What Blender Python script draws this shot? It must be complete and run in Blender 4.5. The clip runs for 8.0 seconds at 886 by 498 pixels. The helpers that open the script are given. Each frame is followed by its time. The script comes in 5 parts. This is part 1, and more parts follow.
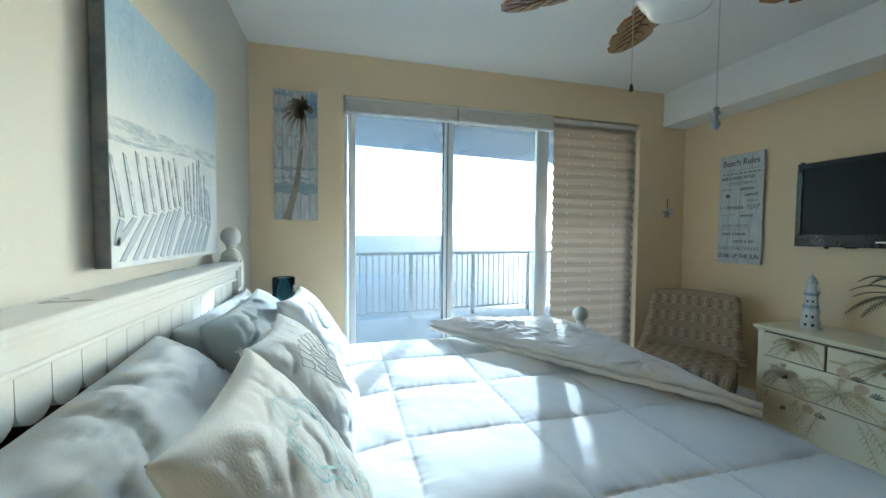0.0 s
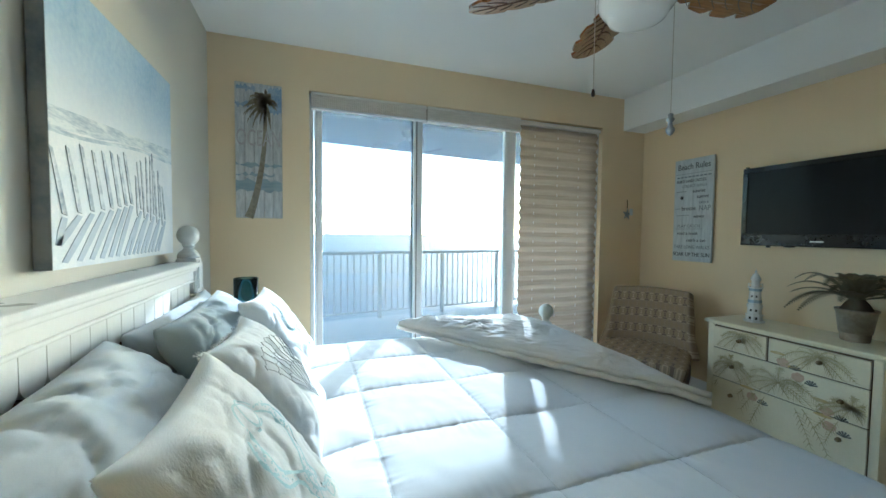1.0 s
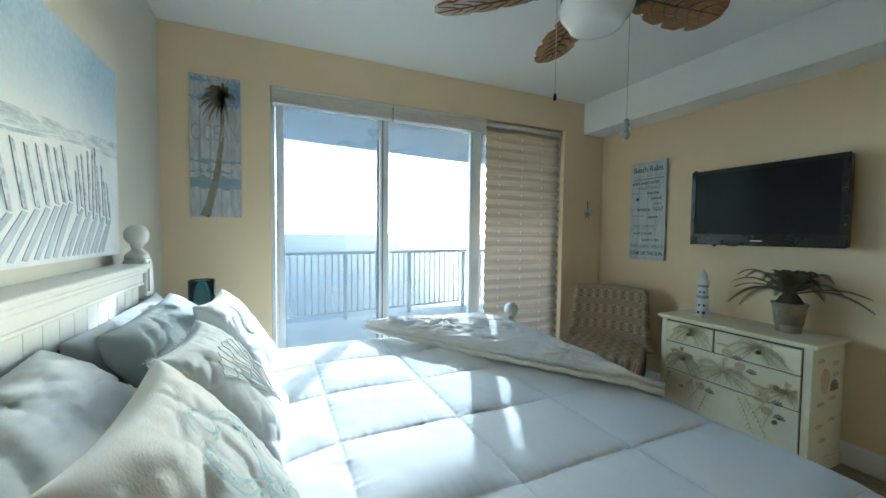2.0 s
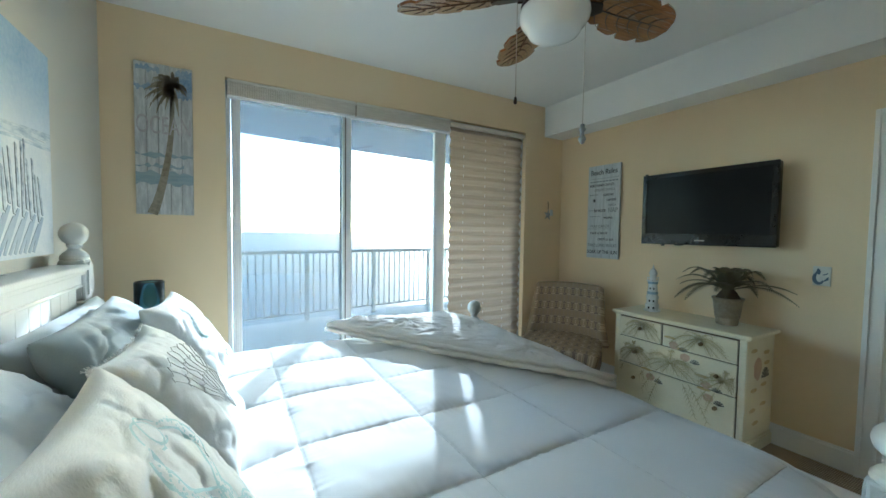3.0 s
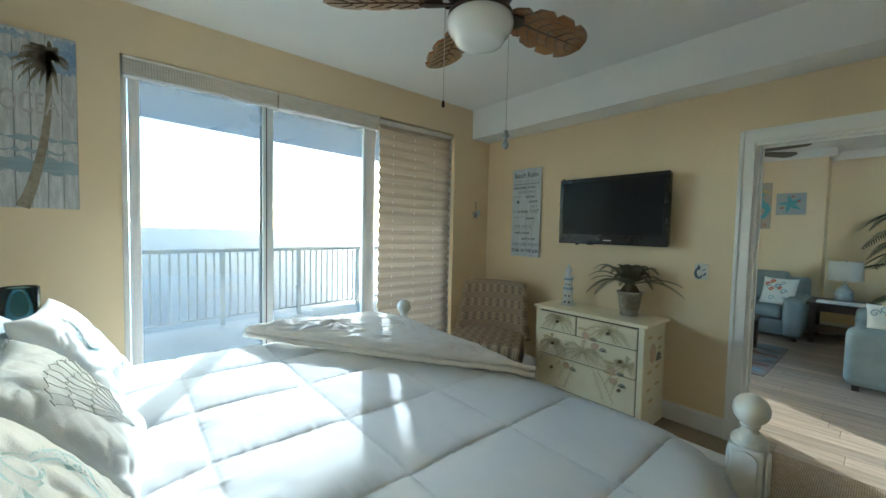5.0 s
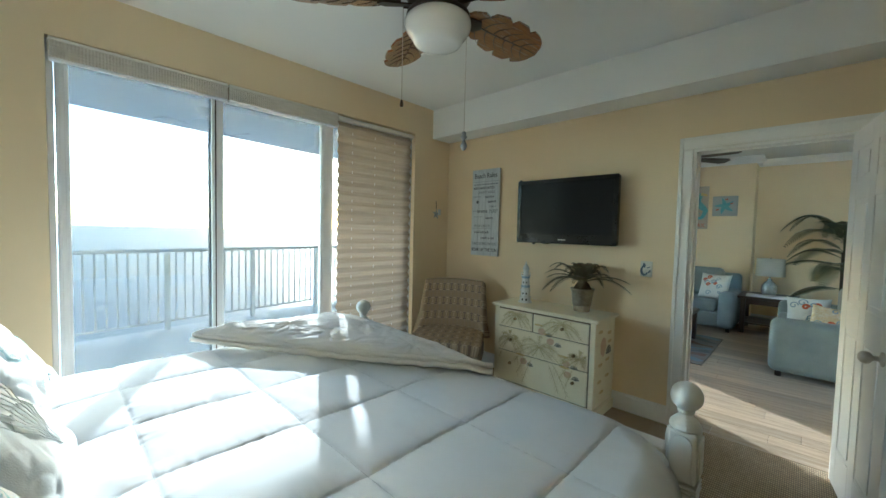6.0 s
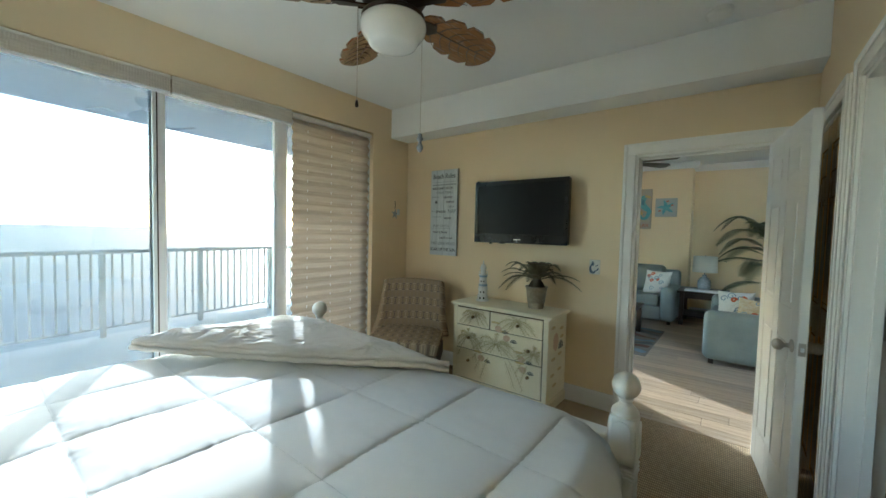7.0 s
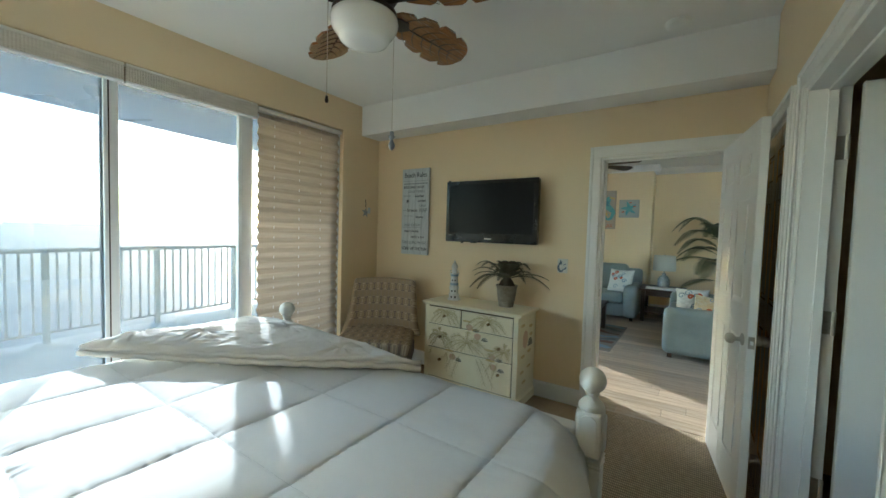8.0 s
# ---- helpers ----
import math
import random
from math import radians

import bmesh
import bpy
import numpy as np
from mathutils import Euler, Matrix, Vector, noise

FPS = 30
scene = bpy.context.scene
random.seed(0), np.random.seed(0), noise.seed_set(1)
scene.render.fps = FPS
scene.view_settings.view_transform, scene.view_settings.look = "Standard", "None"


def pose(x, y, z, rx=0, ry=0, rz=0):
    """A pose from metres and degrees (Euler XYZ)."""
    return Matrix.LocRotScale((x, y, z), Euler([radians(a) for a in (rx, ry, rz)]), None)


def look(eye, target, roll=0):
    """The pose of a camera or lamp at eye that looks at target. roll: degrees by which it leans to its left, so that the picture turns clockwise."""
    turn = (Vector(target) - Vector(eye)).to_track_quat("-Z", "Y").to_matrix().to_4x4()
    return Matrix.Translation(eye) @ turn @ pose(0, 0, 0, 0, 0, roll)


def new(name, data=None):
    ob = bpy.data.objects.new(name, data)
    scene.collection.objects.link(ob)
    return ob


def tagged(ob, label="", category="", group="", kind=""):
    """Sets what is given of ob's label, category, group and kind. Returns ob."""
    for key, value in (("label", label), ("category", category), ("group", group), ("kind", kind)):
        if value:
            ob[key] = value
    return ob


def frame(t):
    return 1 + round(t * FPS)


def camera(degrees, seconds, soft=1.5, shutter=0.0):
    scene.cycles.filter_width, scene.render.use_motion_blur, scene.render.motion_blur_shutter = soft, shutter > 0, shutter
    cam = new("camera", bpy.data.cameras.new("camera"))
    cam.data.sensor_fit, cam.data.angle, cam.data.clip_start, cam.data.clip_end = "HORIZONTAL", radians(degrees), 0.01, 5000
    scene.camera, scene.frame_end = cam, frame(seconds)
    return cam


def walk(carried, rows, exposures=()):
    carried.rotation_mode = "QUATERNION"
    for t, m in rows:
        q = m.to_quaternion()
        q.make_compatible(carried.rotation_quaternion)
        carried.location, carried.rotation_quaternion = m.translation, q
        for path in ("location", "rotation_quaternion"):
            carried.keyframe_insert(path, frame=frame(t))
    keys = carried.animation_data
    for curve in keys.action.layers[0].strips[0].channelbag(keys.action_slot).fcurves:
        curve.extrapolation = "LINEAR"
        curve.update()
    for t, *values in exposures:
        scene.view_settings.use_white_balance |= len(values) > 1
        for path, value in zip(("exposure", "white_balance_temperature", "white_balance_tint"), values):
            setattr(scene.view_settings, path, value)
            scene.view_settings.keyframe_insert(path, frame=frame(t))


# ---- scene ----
cam = camera(99.4, 8.0)
PATH = [
    (0, (0.652, 0.036, 1.392), (1.161, 1.968, 1.31), 0.5),
    (0.5, (0.651, 0.036, 1.392), (1.228, 1.949, 1.308), 0.5),
    (1, (0.656, 0.032, 1.393), (1.319, 1.916, 1.308), 0.6),
    (1.5, (0.658, 0.03, 1.392), (1.403, 1.885, 1.308), 0.6),
    (3, (0.663, 0.016, 1.397), (1.652, 1.752, 1.308), 0.8),
    (3.5, (0.669, 0.006, 1.399), (1.735, 1.696, 1.31), 0.9),
    (4, (0.664, 0.009, 1.398), (1.795, 1.656, 1.312), 0.9),
    (4.5, (0.664, 0.006, 1.403), (1.875, 1.595, 1.313), 1.1),
    (6, (0.671, -0.013, 1.412), (2.107, 1.375, 1.317), 1.4),
    (6.5, (0.671, -0.028, 1.414), (2.182, 1.278, 1.322), 1.4),
    (7, (0.668, -0.043, 1.42), (2.241, 1.189, 1.326), 1.4),
    (7.5, (0.668, -0.044, 1.419), (2.289, 1.125, 1.326), 1.6),
    (8, (0.668, -0.038, 1.419), (2.331, 1.069, 1.325), 1.7),
]
walk(cam, [(t, look(e, g, r)) for t, e, g, r in PATH],
     exposures=[(0.0, 4.82, 4800, -2), (4.0, 4.86, 5030, -3), (8.0, 4.92, 5450, -1)])

# ---- light ----
world = bpy.data.worlds.new("world")
scene.world = world
world.use_nodes = True
wn = world.node_tree
sky = wn.nodes.new("ShaderNodeTexSky")
sky.sky_type, sky.sun_disc = "NISHITA", False
sky.sun_elevation, sky.sun_rotation = radians(17.6), radians(27.5)
sky.air_density, sky.dust_density, sky.ozone_density = 1.0, 0.35, 1.0
wn.nodes["Background"].inputs[1].default_value = 0.15
wn.links.new(sky.outputs[0], wn.nodes["Background"].inputs[0])

sun = new("sun", bpy.data.lights.new("sun", "SUN"))
sun.data.energy, sun.data.angle, sun.data.color = 0.28, radians(0.5), (1.0, 0.96, 0.9)
sun.matrix_world = look((0, 0, 0), (-0.462 * 0.953, -0.887 * 0.953, -0.302))


# ---- materials ----
def mat(name, a, b=None, rough=0.6, metal=0.0, scale=6.0, fine=80.0, bump=0.1, mix=0.5, stretch=(1, 1, 1),
        spec=0.5, coat=0.0, vary=0.0, sheen=0.0):
    """Two-tone surface: a broad and a fine noise drive colour, roughness and relief."""
    m = bpy.data.materials.new(name)
    m.use_nodes = True
    n, l = m.node_tree.nodes, m.node_tree.links
    p = n["Principled BSDF"]
    b = b or tuple(c * 0.86 for c in a)
    co = n.new("ShaderNodeTexCoord")
    mp = n.new("ShaderNodeMapping")
    mp.inputs["Scale"].default_value = stretch
    l.new(co.outputs["Object"], mp.inputs[0])
    big, small = n.new("ShaderNodeTexNoise"), n.new("ShaderNodeTexNoise")
    big.inputs["Scale"].default_value, small.inputs["Scale"].default_value = scale, fine
    big.inputs["Detail"].default_value, small.inputs["Detail"].default_value = 5, 3
    for q in (big, small):
        l.new(mp.outputs[0], q.inputs["Vector"])
    add = n.new("ShaderNodeMath")
    add.operation = "MULTIPLY_ADD"
    l.new(small.outputs[0], add.inputs[0])
    add.inputs[1].default_value = 0.45
    l.new(big.outputs[0], add.inputs[2])
    rng = n.new("ShaderNodeMapRange")
    rng.inputs[1].default_value, rng.inputs[2].default_value = 0.72 - 0.25 * mix - 0.1, 0.72 + 0.25 * mix
    l.new(add.outputs[0], rng.inputs[0])
    mx = n.new("ShaderNodeMix")
    mx.data_type = "RGBA"
    mx.inputs[6].default_value, mx.inputs[7].default_value = (*a, 1), (*b, 1)
    l.new(rng.outputs[0], mx.inputs[0])
    out = mx.outputs[2]
    if vary:
        info, hsv = n.new("ShaderNodeObjectInfo"), n.new("ShaderNodeHueSaturation")
        r2 = n.new("ShaderNodeMapRange")
        r2.inputs[3].default_value, r2.inputs[4].default_value = 1 - vary, 1 + vary
        l.new(info.outputs["Random"], r2.inputs[0])
        l.new(r2.outputs[0], hsv.inputs["Value"])
        l.new(out, hsv.inputs["Color"])
        out = hsv.outputs[0]
    l.new(out, p.inputs["Base Color"])
    rr = n.new("ShaderNodeMapRange")
    rr.inputs[3].default_value, rr.inputs[4].default_value = max(0.02, rough - 0.08), min(1, rough + 0.08)
    l.new(big.outputs[0], rr.inputs[0])
    l.new(rr.outputs[0], p.inputs["Roughness"])
    p.inputs["Metallic"].default_value = metal
    p.inputs["Specular IOR Level"].default_value = spec
    p.inputs["Coat Weight"].default_value = coat
    p.inputs["Sheen Weight"].default_value = sheen
    if bump:
        bp = n.new("ShaderNodeBump")
        bp.inputs["Strength"].default_value, bp.inputs["Distance"].default_value = bump, 0.004
        l.new(add.outputs[0], bp.inputs["Height"])
        l.new(bp.outputs[0], p.inputs["Normal"])
    return m


def glass_mat(name, colour, rough=0.0, ior=1.45):
    m = bpy.data.materials.new(name)
    m.use_nodes = True
    p = m.node_tree.nodes["Principled BSDF"]
    p.inputs["Base Color"].default_value = (*colour, 1)
    p.inputs["Roughness"].default_value, p.inputs["IOR"].default_value = rough, ior
    p.inputs["Transmission Weight"].default_value = 1.0
    return m


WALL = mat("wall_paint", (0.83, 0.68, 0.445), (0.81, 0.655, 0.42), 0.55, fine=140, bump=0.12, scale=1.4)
# the same wall paint, greyed to hold the cool window light on the west wall
WALLCOOL = mat("wall_paint_cool_lit", (0.70, 0.68, 0.61), (0.68, 0.655, 0.585), 0.55, fine=140, bump=0.12, scale=1.4)
CEIL = mat("ceiling_paint", (0.91, 0.91, 0.89), (0.89, 0.89, 0.87), 0.75, fine=160, bump=0.2, scale=1.5)
TRIM = mat("white_gloss_trim", (0.88, 0.86, 0.82), (0.86, 0.84, 0.795), 0.32, fine=60, bump=0.04, scale=2)
VINYL = mat("white_vinyl_frame", (0.80, 0.81, 0.82), (0.76, 0.77, 0.78), 0.35, bump=0.03)
BEDWHITE = mat("cream_white_lacquer", (0.77, 0.765, 0.735), (0.73, 0.72, 0.685), 0.3, fine=70, bump=0.05, scale=3)
QUILT = mat("white_cotton_quilt", (0.60, 0.61, 0.62), (0.58, 0.59, 0.605), 0.85, fine=260, bump=0.16, scale=5, sheen=0.15)
LINEN = mat("white_pillow_cotton", (0.60, 0.64, 0.675), (0.56, 0.60, 0.64), 0.85, fine=300, bump=0.14, sheen=0.15)
GREYLIN = mat("grey_blue_cotton", (0.42, 0.48, 0.515), (0.37, 0.43, 0.465), 0.85, fine=300, bump=0.14, sheen=0.15)
IVORY = mat("ivory_slub_cotton", (0.76, 0.78, 0.79), (0.71, 0.73, 0.74), 0.9, fine=160, bump=0.35, stretch=(1, 1, 4), sheen=0.2)
BLANKET = mat("oatmeal_blanket_cotton", (0.68, 0.64, 0.585), (0.63, 0.59, 0.535), 0.85, fine=220, bump=0.2, sheen=0.2)
def woven(name, a, b, pitch):
    """Coarse basket weave with a fleck in the yarn."""
    m = mat(name, a, b, 0.95, scale=30, fine=220, bump=0.0)
    n, l = m.node_tree.nodes, m.node_tree.links
    co = n.new("ShaderNodeTexCoord")
    waves = []
    for axis, k in (("X", 0.5), ("Y", 1.25)):
        w = n.new("ShaderNodeTexWave")
        w.bands_direction = axis
        w.inputs["Scale"].default_value = 0.314 / pitch * k
        w.inputs["Distortion"].default_value, w.inputs["Detail Scale"].default_value = 1.2, 3.0
        l.new(co.outputs["Object"], w.inputs[0])
        waves.append(w.outputs["Fac"])
    mul = n.new("ShaderNodeMath")
    mul.operation = "MULTIPLY"
    l.new(waves[0], mul.inputs[0])
    l.new(waves[1], mul.inputs[1])
    p = n["Principled BSDF"]
    old = p.inputs["Base Color"].links[0].from_socket
    mx = n.new("ShaderNodeMix")
    mx.data_type, mx.blend_type = "RGBA", "MULTIPLY"
    mx.inputs[0].default_value = 0.75
    r = n.new("ShaderNodeMapRange")
    r.inputs[2].default_value, r.inputs[3].default_value, r.inputs[4].default_value = 0.6, 0.35, 1.3
    l.new(mul.outputs[0], r.inputs[0])
    l.new(old, mx.inputs[6])
    l.new(r.outputs[0], mx.inputs[7])
    l.new(mx.outputs[2], p.inputs["Base Color"])
    bp = n.new("ShaderNodeBump")
    bp.inputs["Strength"].default_value, bp.inputs["Distance"].default_value = 0.8, 0.004
    l.new(mul.outputs[0], bp.inputs["Height"])
    l.new(bp.outputs[0], p.inputs["Normal"])
    return m


CARPET = woven("sisal_carpet", (0.50, 0.39, 0.255), (0.40, 0.30, 0.19), 0.012)
PLANK = mat("oak_look_plank", (0.60, 0.49, 0.37), (0.40, 0.30, 0.21), 0.32, scale=3, fine=26, bump=0.08, stretch=(9, 0.8, 1), vary=0.22)
GROUT = mat("dark_joint", (0.10, 0.07, 0.05), None, 0.8)
CONC = mat("balcony_concrete", (0.84, 0.82, 0.77), (0.79, 0.77, 0.72), 0.8, fine=120, bump=0.3)
STUCCO = mat("white_stucco", (0.92, 0.91, 0.88), (0.89, 0.88, 0.85), 0.9, fine=60, bump=0.12)
ALU = mat("white_powder_coat", (0.9, 0.9, 0.88), (0.87, 0.87, 0.85), 0.4, bump=0.02)
SEA = mat("sea_water", (0.06, 0.10, 0.16), (0.035, 0.07, 0.125), 0.34, scale=0.012, fine=0.1, bump=0.0, spec=0.14, stretch=(0.25, 1, 1))
# dark tint added to dim the bright view out; direct daylight enters undimmed
GLASS = glass_mat("view_dimming_glass", (0.086, 0.084, 0.079))
# amber stands in for warm light bouncing onto the closet door
AMBER = mat("warm_bounce_amber", (0.90, 0.62, 0.26), (0.82, 0.53, 0.20), 0.25, scale=3, fine=24, bump=0.05, stretch=(10, 10, 0.7), coat=1.0)
NICKEL = mat("satin_nickel", (0.62, 0.58, 0.52), (0.52, 0.48, 0.43), 0.3, metal=1.0, bump=0.02)
BRONZE = mat("dark_bronze", (0.07, 0.05, 0.04), (0.05, 0.035, 0.03), 0.35, metal=0.8, bump=0.03)


# ---- builders ----
def thing(name, at, label, category, group="", kind="", turn=0.0):
    ob = new(name)
    ob.empty_display_size = 0.1
    ob.matrix_world = pose(*at, 0, 0, turn)
    return tagged(ob, label, category, group, kind)


def part(name, bm, material, parent=None, label="", smooth=False, world_space=False):
    """Links bm as one mesh under a thing or part. Its vertices are in the top thing's own axes."""
    me = bpy.data.meshes.new(name)
    bmesh.ops.recalc_face_normals(bm, faces=bm.faces[:])
    bm.to_mesh(me)
    bm.free()
    for m in (material if isinstance(material, (list, tuple)) else [material]):
        me.materials.append(m)
    if smooth:
        for p in me.polygons:
            p.use_smooth = True
    ob = new(name, me)
    if parent is not None:
        ob.parent = parent
    if label:
        tagged(ob, label)
    return ob


def structure(name, bm, material, label, category, smooth=False):
    return tagged(part(name, bm, material, None, smooth=smooth), label, category, "", "structure")


def B():
    return bmesh.new()


def box(bm, x0, x1, y0, y1, z0, z1, bevel=0.0, m=None, seg=2):
    r = bmesh.ops.create_cube(bm, size=1.0)
    vs = r["verts"]
    for v in vs:
        v.co = Vector((x0 + (v.co.x + 0.5) * (x1 - x0), y0 + (v.co.y + 0.5) * (y1 - y0), z0 + (v.co.z + 0.5) * (z1 - z0)))
    if m is not None:
        bmesh.ops.transform(bm, matrix=m, verts=vs)
    if bevel:
        es = list({e for v in vs for e in v.link_edges})
        bmesh.ops.bevel(bm, geom=es, offset=bevel, segments=seg, affect="EDGES", profile=0.5)
    return bm


def lathe(bm, profile, at=(0, 0, 0), seg=24, m=None):
    """Turns (radius, height) pairs round a vertical axis."""
    rings = []
    for r, z in profile:
        if r < 1e-5:
            rings.append([bm.verts.new((0, 0, z))])
        else:
            rings.append([bm.verts.new((r * math.cos(6.28318531 * k / seg), r * math.sin(6.28318531 * k / seg), z)) for k in range(seg)])
    for a, b in zip(rings, rings[1:]):
        for k in range(seg):
            q = [a[k % len(a)], a[(k + 1) % len(a)], b[(k + 1) % len(b)], b[k % len(b)]]
            u = []
            for v in q:
                if v not in u:
                    u.append(v)
            if len(u) > 2:
                bm.faces.new(u)
    vs = [v for r in rings for v in r]
    mm = Matrix.Translation(at) @ (m if m is not None else Matrix.Identity(4))
    bmesh.ops.transform(bm, matrix=mm, verts=vs)
    return bm


def tube(bm, pts, radius, seg=8, cap=True):
    """A round bar along pts; radius is a number or one for each point."""
    pts = [Vector(p) for p in pts]
    rad = radius if isinstance(radius, (list, tuple)) else [radius] * len(pts)
    rings = []
    for k, p in enumerate(pts):
        d = (pts[min(k + 1, len(pts) - 1)] - pts[max(k - 1, 0)]).normalized()
        u = d.orthogonal().normalized() if k == 0 else (rings[-1][1] - d * rings[-1][1].dot(d)).normalized()
        w = d.cross(u)
        rings.append(([bm.verts.new(p + rad[k] * (u * math.cos(6.28318531 * j / seg) + w * math.sin(6.28318531 * j / seg))) for j in range(seg)], u))
    for (a, _), (b, _) in zip(rings, rings[1:]):
        for j in range(seg):
            bm.faces.new((a[j], a[(j + 1) % seg], b[(j + 1) % seg], b[j]))
    if cap:
        bm.faces.new(rings[0][0][::-1])
        bm.faces.new(rings[-1][0])
    return bm


def sheet(bm, nu, nv, f):
    """A grid of points f(u, v), with u and v from 0 to 1."""
    vs = [[bm.verts.new(f(i / nu, j / nv)) for j in range(nv + 1)] for i in range(nu + 1)]
    for i in range(nu):
        for j in range(nv):
            bm.faces.new((vs[i][j], vs[i + 1][j], vs[i + 1][j + 1], vs[i][j + 1]))
    return bm


def prism(bm, outline, depth, m=None):
    """A flat outline in (x, y), thickened from z = 0 to depth."""
    a = [bm.verts.new((x, y, 0)) for x, y in outline]
    b = [bm.verts.new((x, y, depth)) for x, y in outline]
    bm.faces.new(a[::-1])
    bm.faces.new(b)
    for k in range(len(a)):
        bm.faces.new((a[k], a[(k + 1) % len(a)], b[(k + 1) % len(a)], b[k]))
    if m is not None:
        bmesh.ops.transform(bm, matrix=m, verts=a + b)
    return bm


def sm(x):
    x = max(0.0, min(1.0, x))
    return x * x * (3 - 2 * x)


# ---- the room ----
X1, Y0, Y1, H = 3.855, -0.39, 3.0, 2.73       # TV wall, closet wall, window wall, ceiling
SX, SZ = 3.583, 2.42                          # soffit along the TV wall
WX0, WX1, WZ = 0.65, 3.33, 2.425              # window opening
DY0, DY1, DZ = -0.21, 0.59, 2.03              # doorway to the living room

structure("floor", box(B(), -0.12, 3.92, -2.2, 3.2, -0.15, 0.0), CARPET, "tan woven sisal carpet on the bedroom floor", "floor")
structure("wall_west", box(B(), -0.12, 0, -2.2, 3.2, 0, H), WALLCOOL, "smooth wall behind the headboard with cool daylight put into its colour", "wall")
bm = B()
box(bm, 0, WX0, Y1, 3.2, 0, H)
box(bm, WX1, X1, Y1, 3.2, 0, H)
box(bm, WX0, WX1, Y1, 3.2, WZ, H)
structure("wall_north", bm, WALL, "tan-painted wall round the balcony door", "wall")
bm = B()
box(bm, X1, 3.975, DY1, 3.2, 0, H)
box(bm, X1, 3.975, -2.2, DY0, 0, H)
box(bm, X1, 3.975, DY0, DY1, DZ, H)
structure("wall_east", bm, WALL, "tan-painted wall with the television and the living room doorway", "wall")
bm = B()
for a, b, c, d in ((0, 1.79, 0, H), (2.74, 3.05, 0, H), (3.76, X1, 0, H), (1.79, 2.74, DZ, H), (3.05, 3.76, DZ, H)):
    box(bm, a, b, -0.51, Y0, c, d)
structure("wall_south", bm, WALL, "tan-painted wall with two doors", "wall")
structure("wall_bathroom", box(B(), 0, X1, -2.3, -2.2, 0, H), WALL, "plain tan wall of the dim room beyond", "wall")
structure("ceiling", box(B(), -0.12, 3.975, -2.3, 3.2, H, H + 0.15), CEIL, "flat white painted ceiling", "ceiling")
structure("ceiling_soffit", box(B(), SX, X1, Y0, Y1, SZ, H, 0.004), CEIL, "white boxed soffit above the television wall", "ceiling")


def baseboard(name, x0, x1, y0, y1, axis):
    bm = B()
    box(bm, x0, x1, y0, y1, 0.0, 0.125, 0.003)
    if axis == "y":
        box(bm, x0 + 0.005, x1, y0, y1, 0.122, 0.14, 0.004)
    else:
        box(bm, x0, x1, y0 + (0.005 if y0 > 0 else 0), y1 - (0.005 if y0 < 0 else 0), 0.122, 0.14, 0.004)
    return structure(name, bm, TRIM, "white moulded baseboard", "baseboard")


baseboard("baseboard", X1 - 0.016, X1, 0.68, Y1, "y")
baseboard("baseboard", 0.0, WX0, Y1 - 0.016, Y1, "x")
baseboard("baseboard", WX1, X1 - 0.02, Y1 - 0.016, Y1, "x")
baseboard("baseboard", 0.0, 1.69, Y0, Y0 + 0.016, "x")


def casing(name, lo, hi, top, at, face, axis, depth):
    """White casing round a doorway on the face at "at", with the jamb lining behind it."""
    bm = B()

    def b(u0, u1, w0, w1, z0, z1, bev=0.003):
        w0, w1 = sorted((w0, w1))
        if axis == "y":
            box(bm, w0, w1, u0, u1, z0, z1, bev)
        else:
            box(bm, u0, u1, w0, w1, z0, z1, bev)
    s = face
    W = 0.092
    for u0, u1, outer in ((lo - W, lo - 0.008, 0), (hi + 0.008, hi + W, 1)):
        b(u0, u1, at, at + s * 0.014, 0, top + 0.008)
        o = u0 if outer == 0 else u1 - 0.024
        b(o, o + 0.024, at + s * 0.0145, at + s * 0.024, 0, top + W - 0.001, 0.004)
        i = u1 - 0.012 if outer == 0 else u0
        b(i, i + 0.012, at + s * 0.0145, at + s * 0.019, 0, top + 0.008, 0.003)
    b(lo - W, hi + W, at, at + s * 0.0142, top + 0.0085, top + W)
    b(lo - W + 0.025, hi + W - 0.025, at + s * 0.0145, at + s * 0.0235, top + W - 0.024, top + W, 0.004)
    b(lo - 0.008, hi + 0.008, at + s * 0.0145, at + s * 0.019, top + 0.0085, top + 0.02, 0.003)
    e = at - s * (depth + 0.002)
    b(lo - 0.008, lo + 0.012, e, at + s * 0.002, 0, top - 0.012, 0.001)
    b(hi - 0.012, hi + 0.008, e, at + s * 0.002, 0, top - 0.012, 0.001)
    b(lo - 0.008, hi + 0.008, e, at + s * 0.0025, top - 0.0115, top + 0.008, 0.001)
    st = at - s * 0.055
    b(lo + 0.0125, lo + 0.024, st - s * 0.03, st, 0, top - 0.024, 0.002)
    b(hi - 0.024, hi - 0.0125, st - s * 0.03, st, 0, top - 0.024, 0.002)
    b(lo + 0.0125, hi - 0.0125, st - s * 0.03, st, top - 0.0235, top - 0.012, 0.002)
    return structure(name, bm, TRIM, "white moulded door casing and jamb", "door frame")


casing("door_frame_1", DY0, DY1, DZ, X1, -1, "y", 0.12)
casing("door_frame_2", 1.79, 2.74, DZ, Y0, 1, "x", 0.12)
casing("door_frame_3", 3.05, 3.76, DZ, Y0, 1, "x", 0.12)

# ---- outside ----
structure("sea", box(B(), -5000, 5000, 30, 4990, -26, -24), SEA, "pale blue open sea to the horizon", "sea")
structure("ground", box(B(), -300, 300, -300, 29.9, -28, -23.5), CONC, "pale sand far below the balcony", "ground")


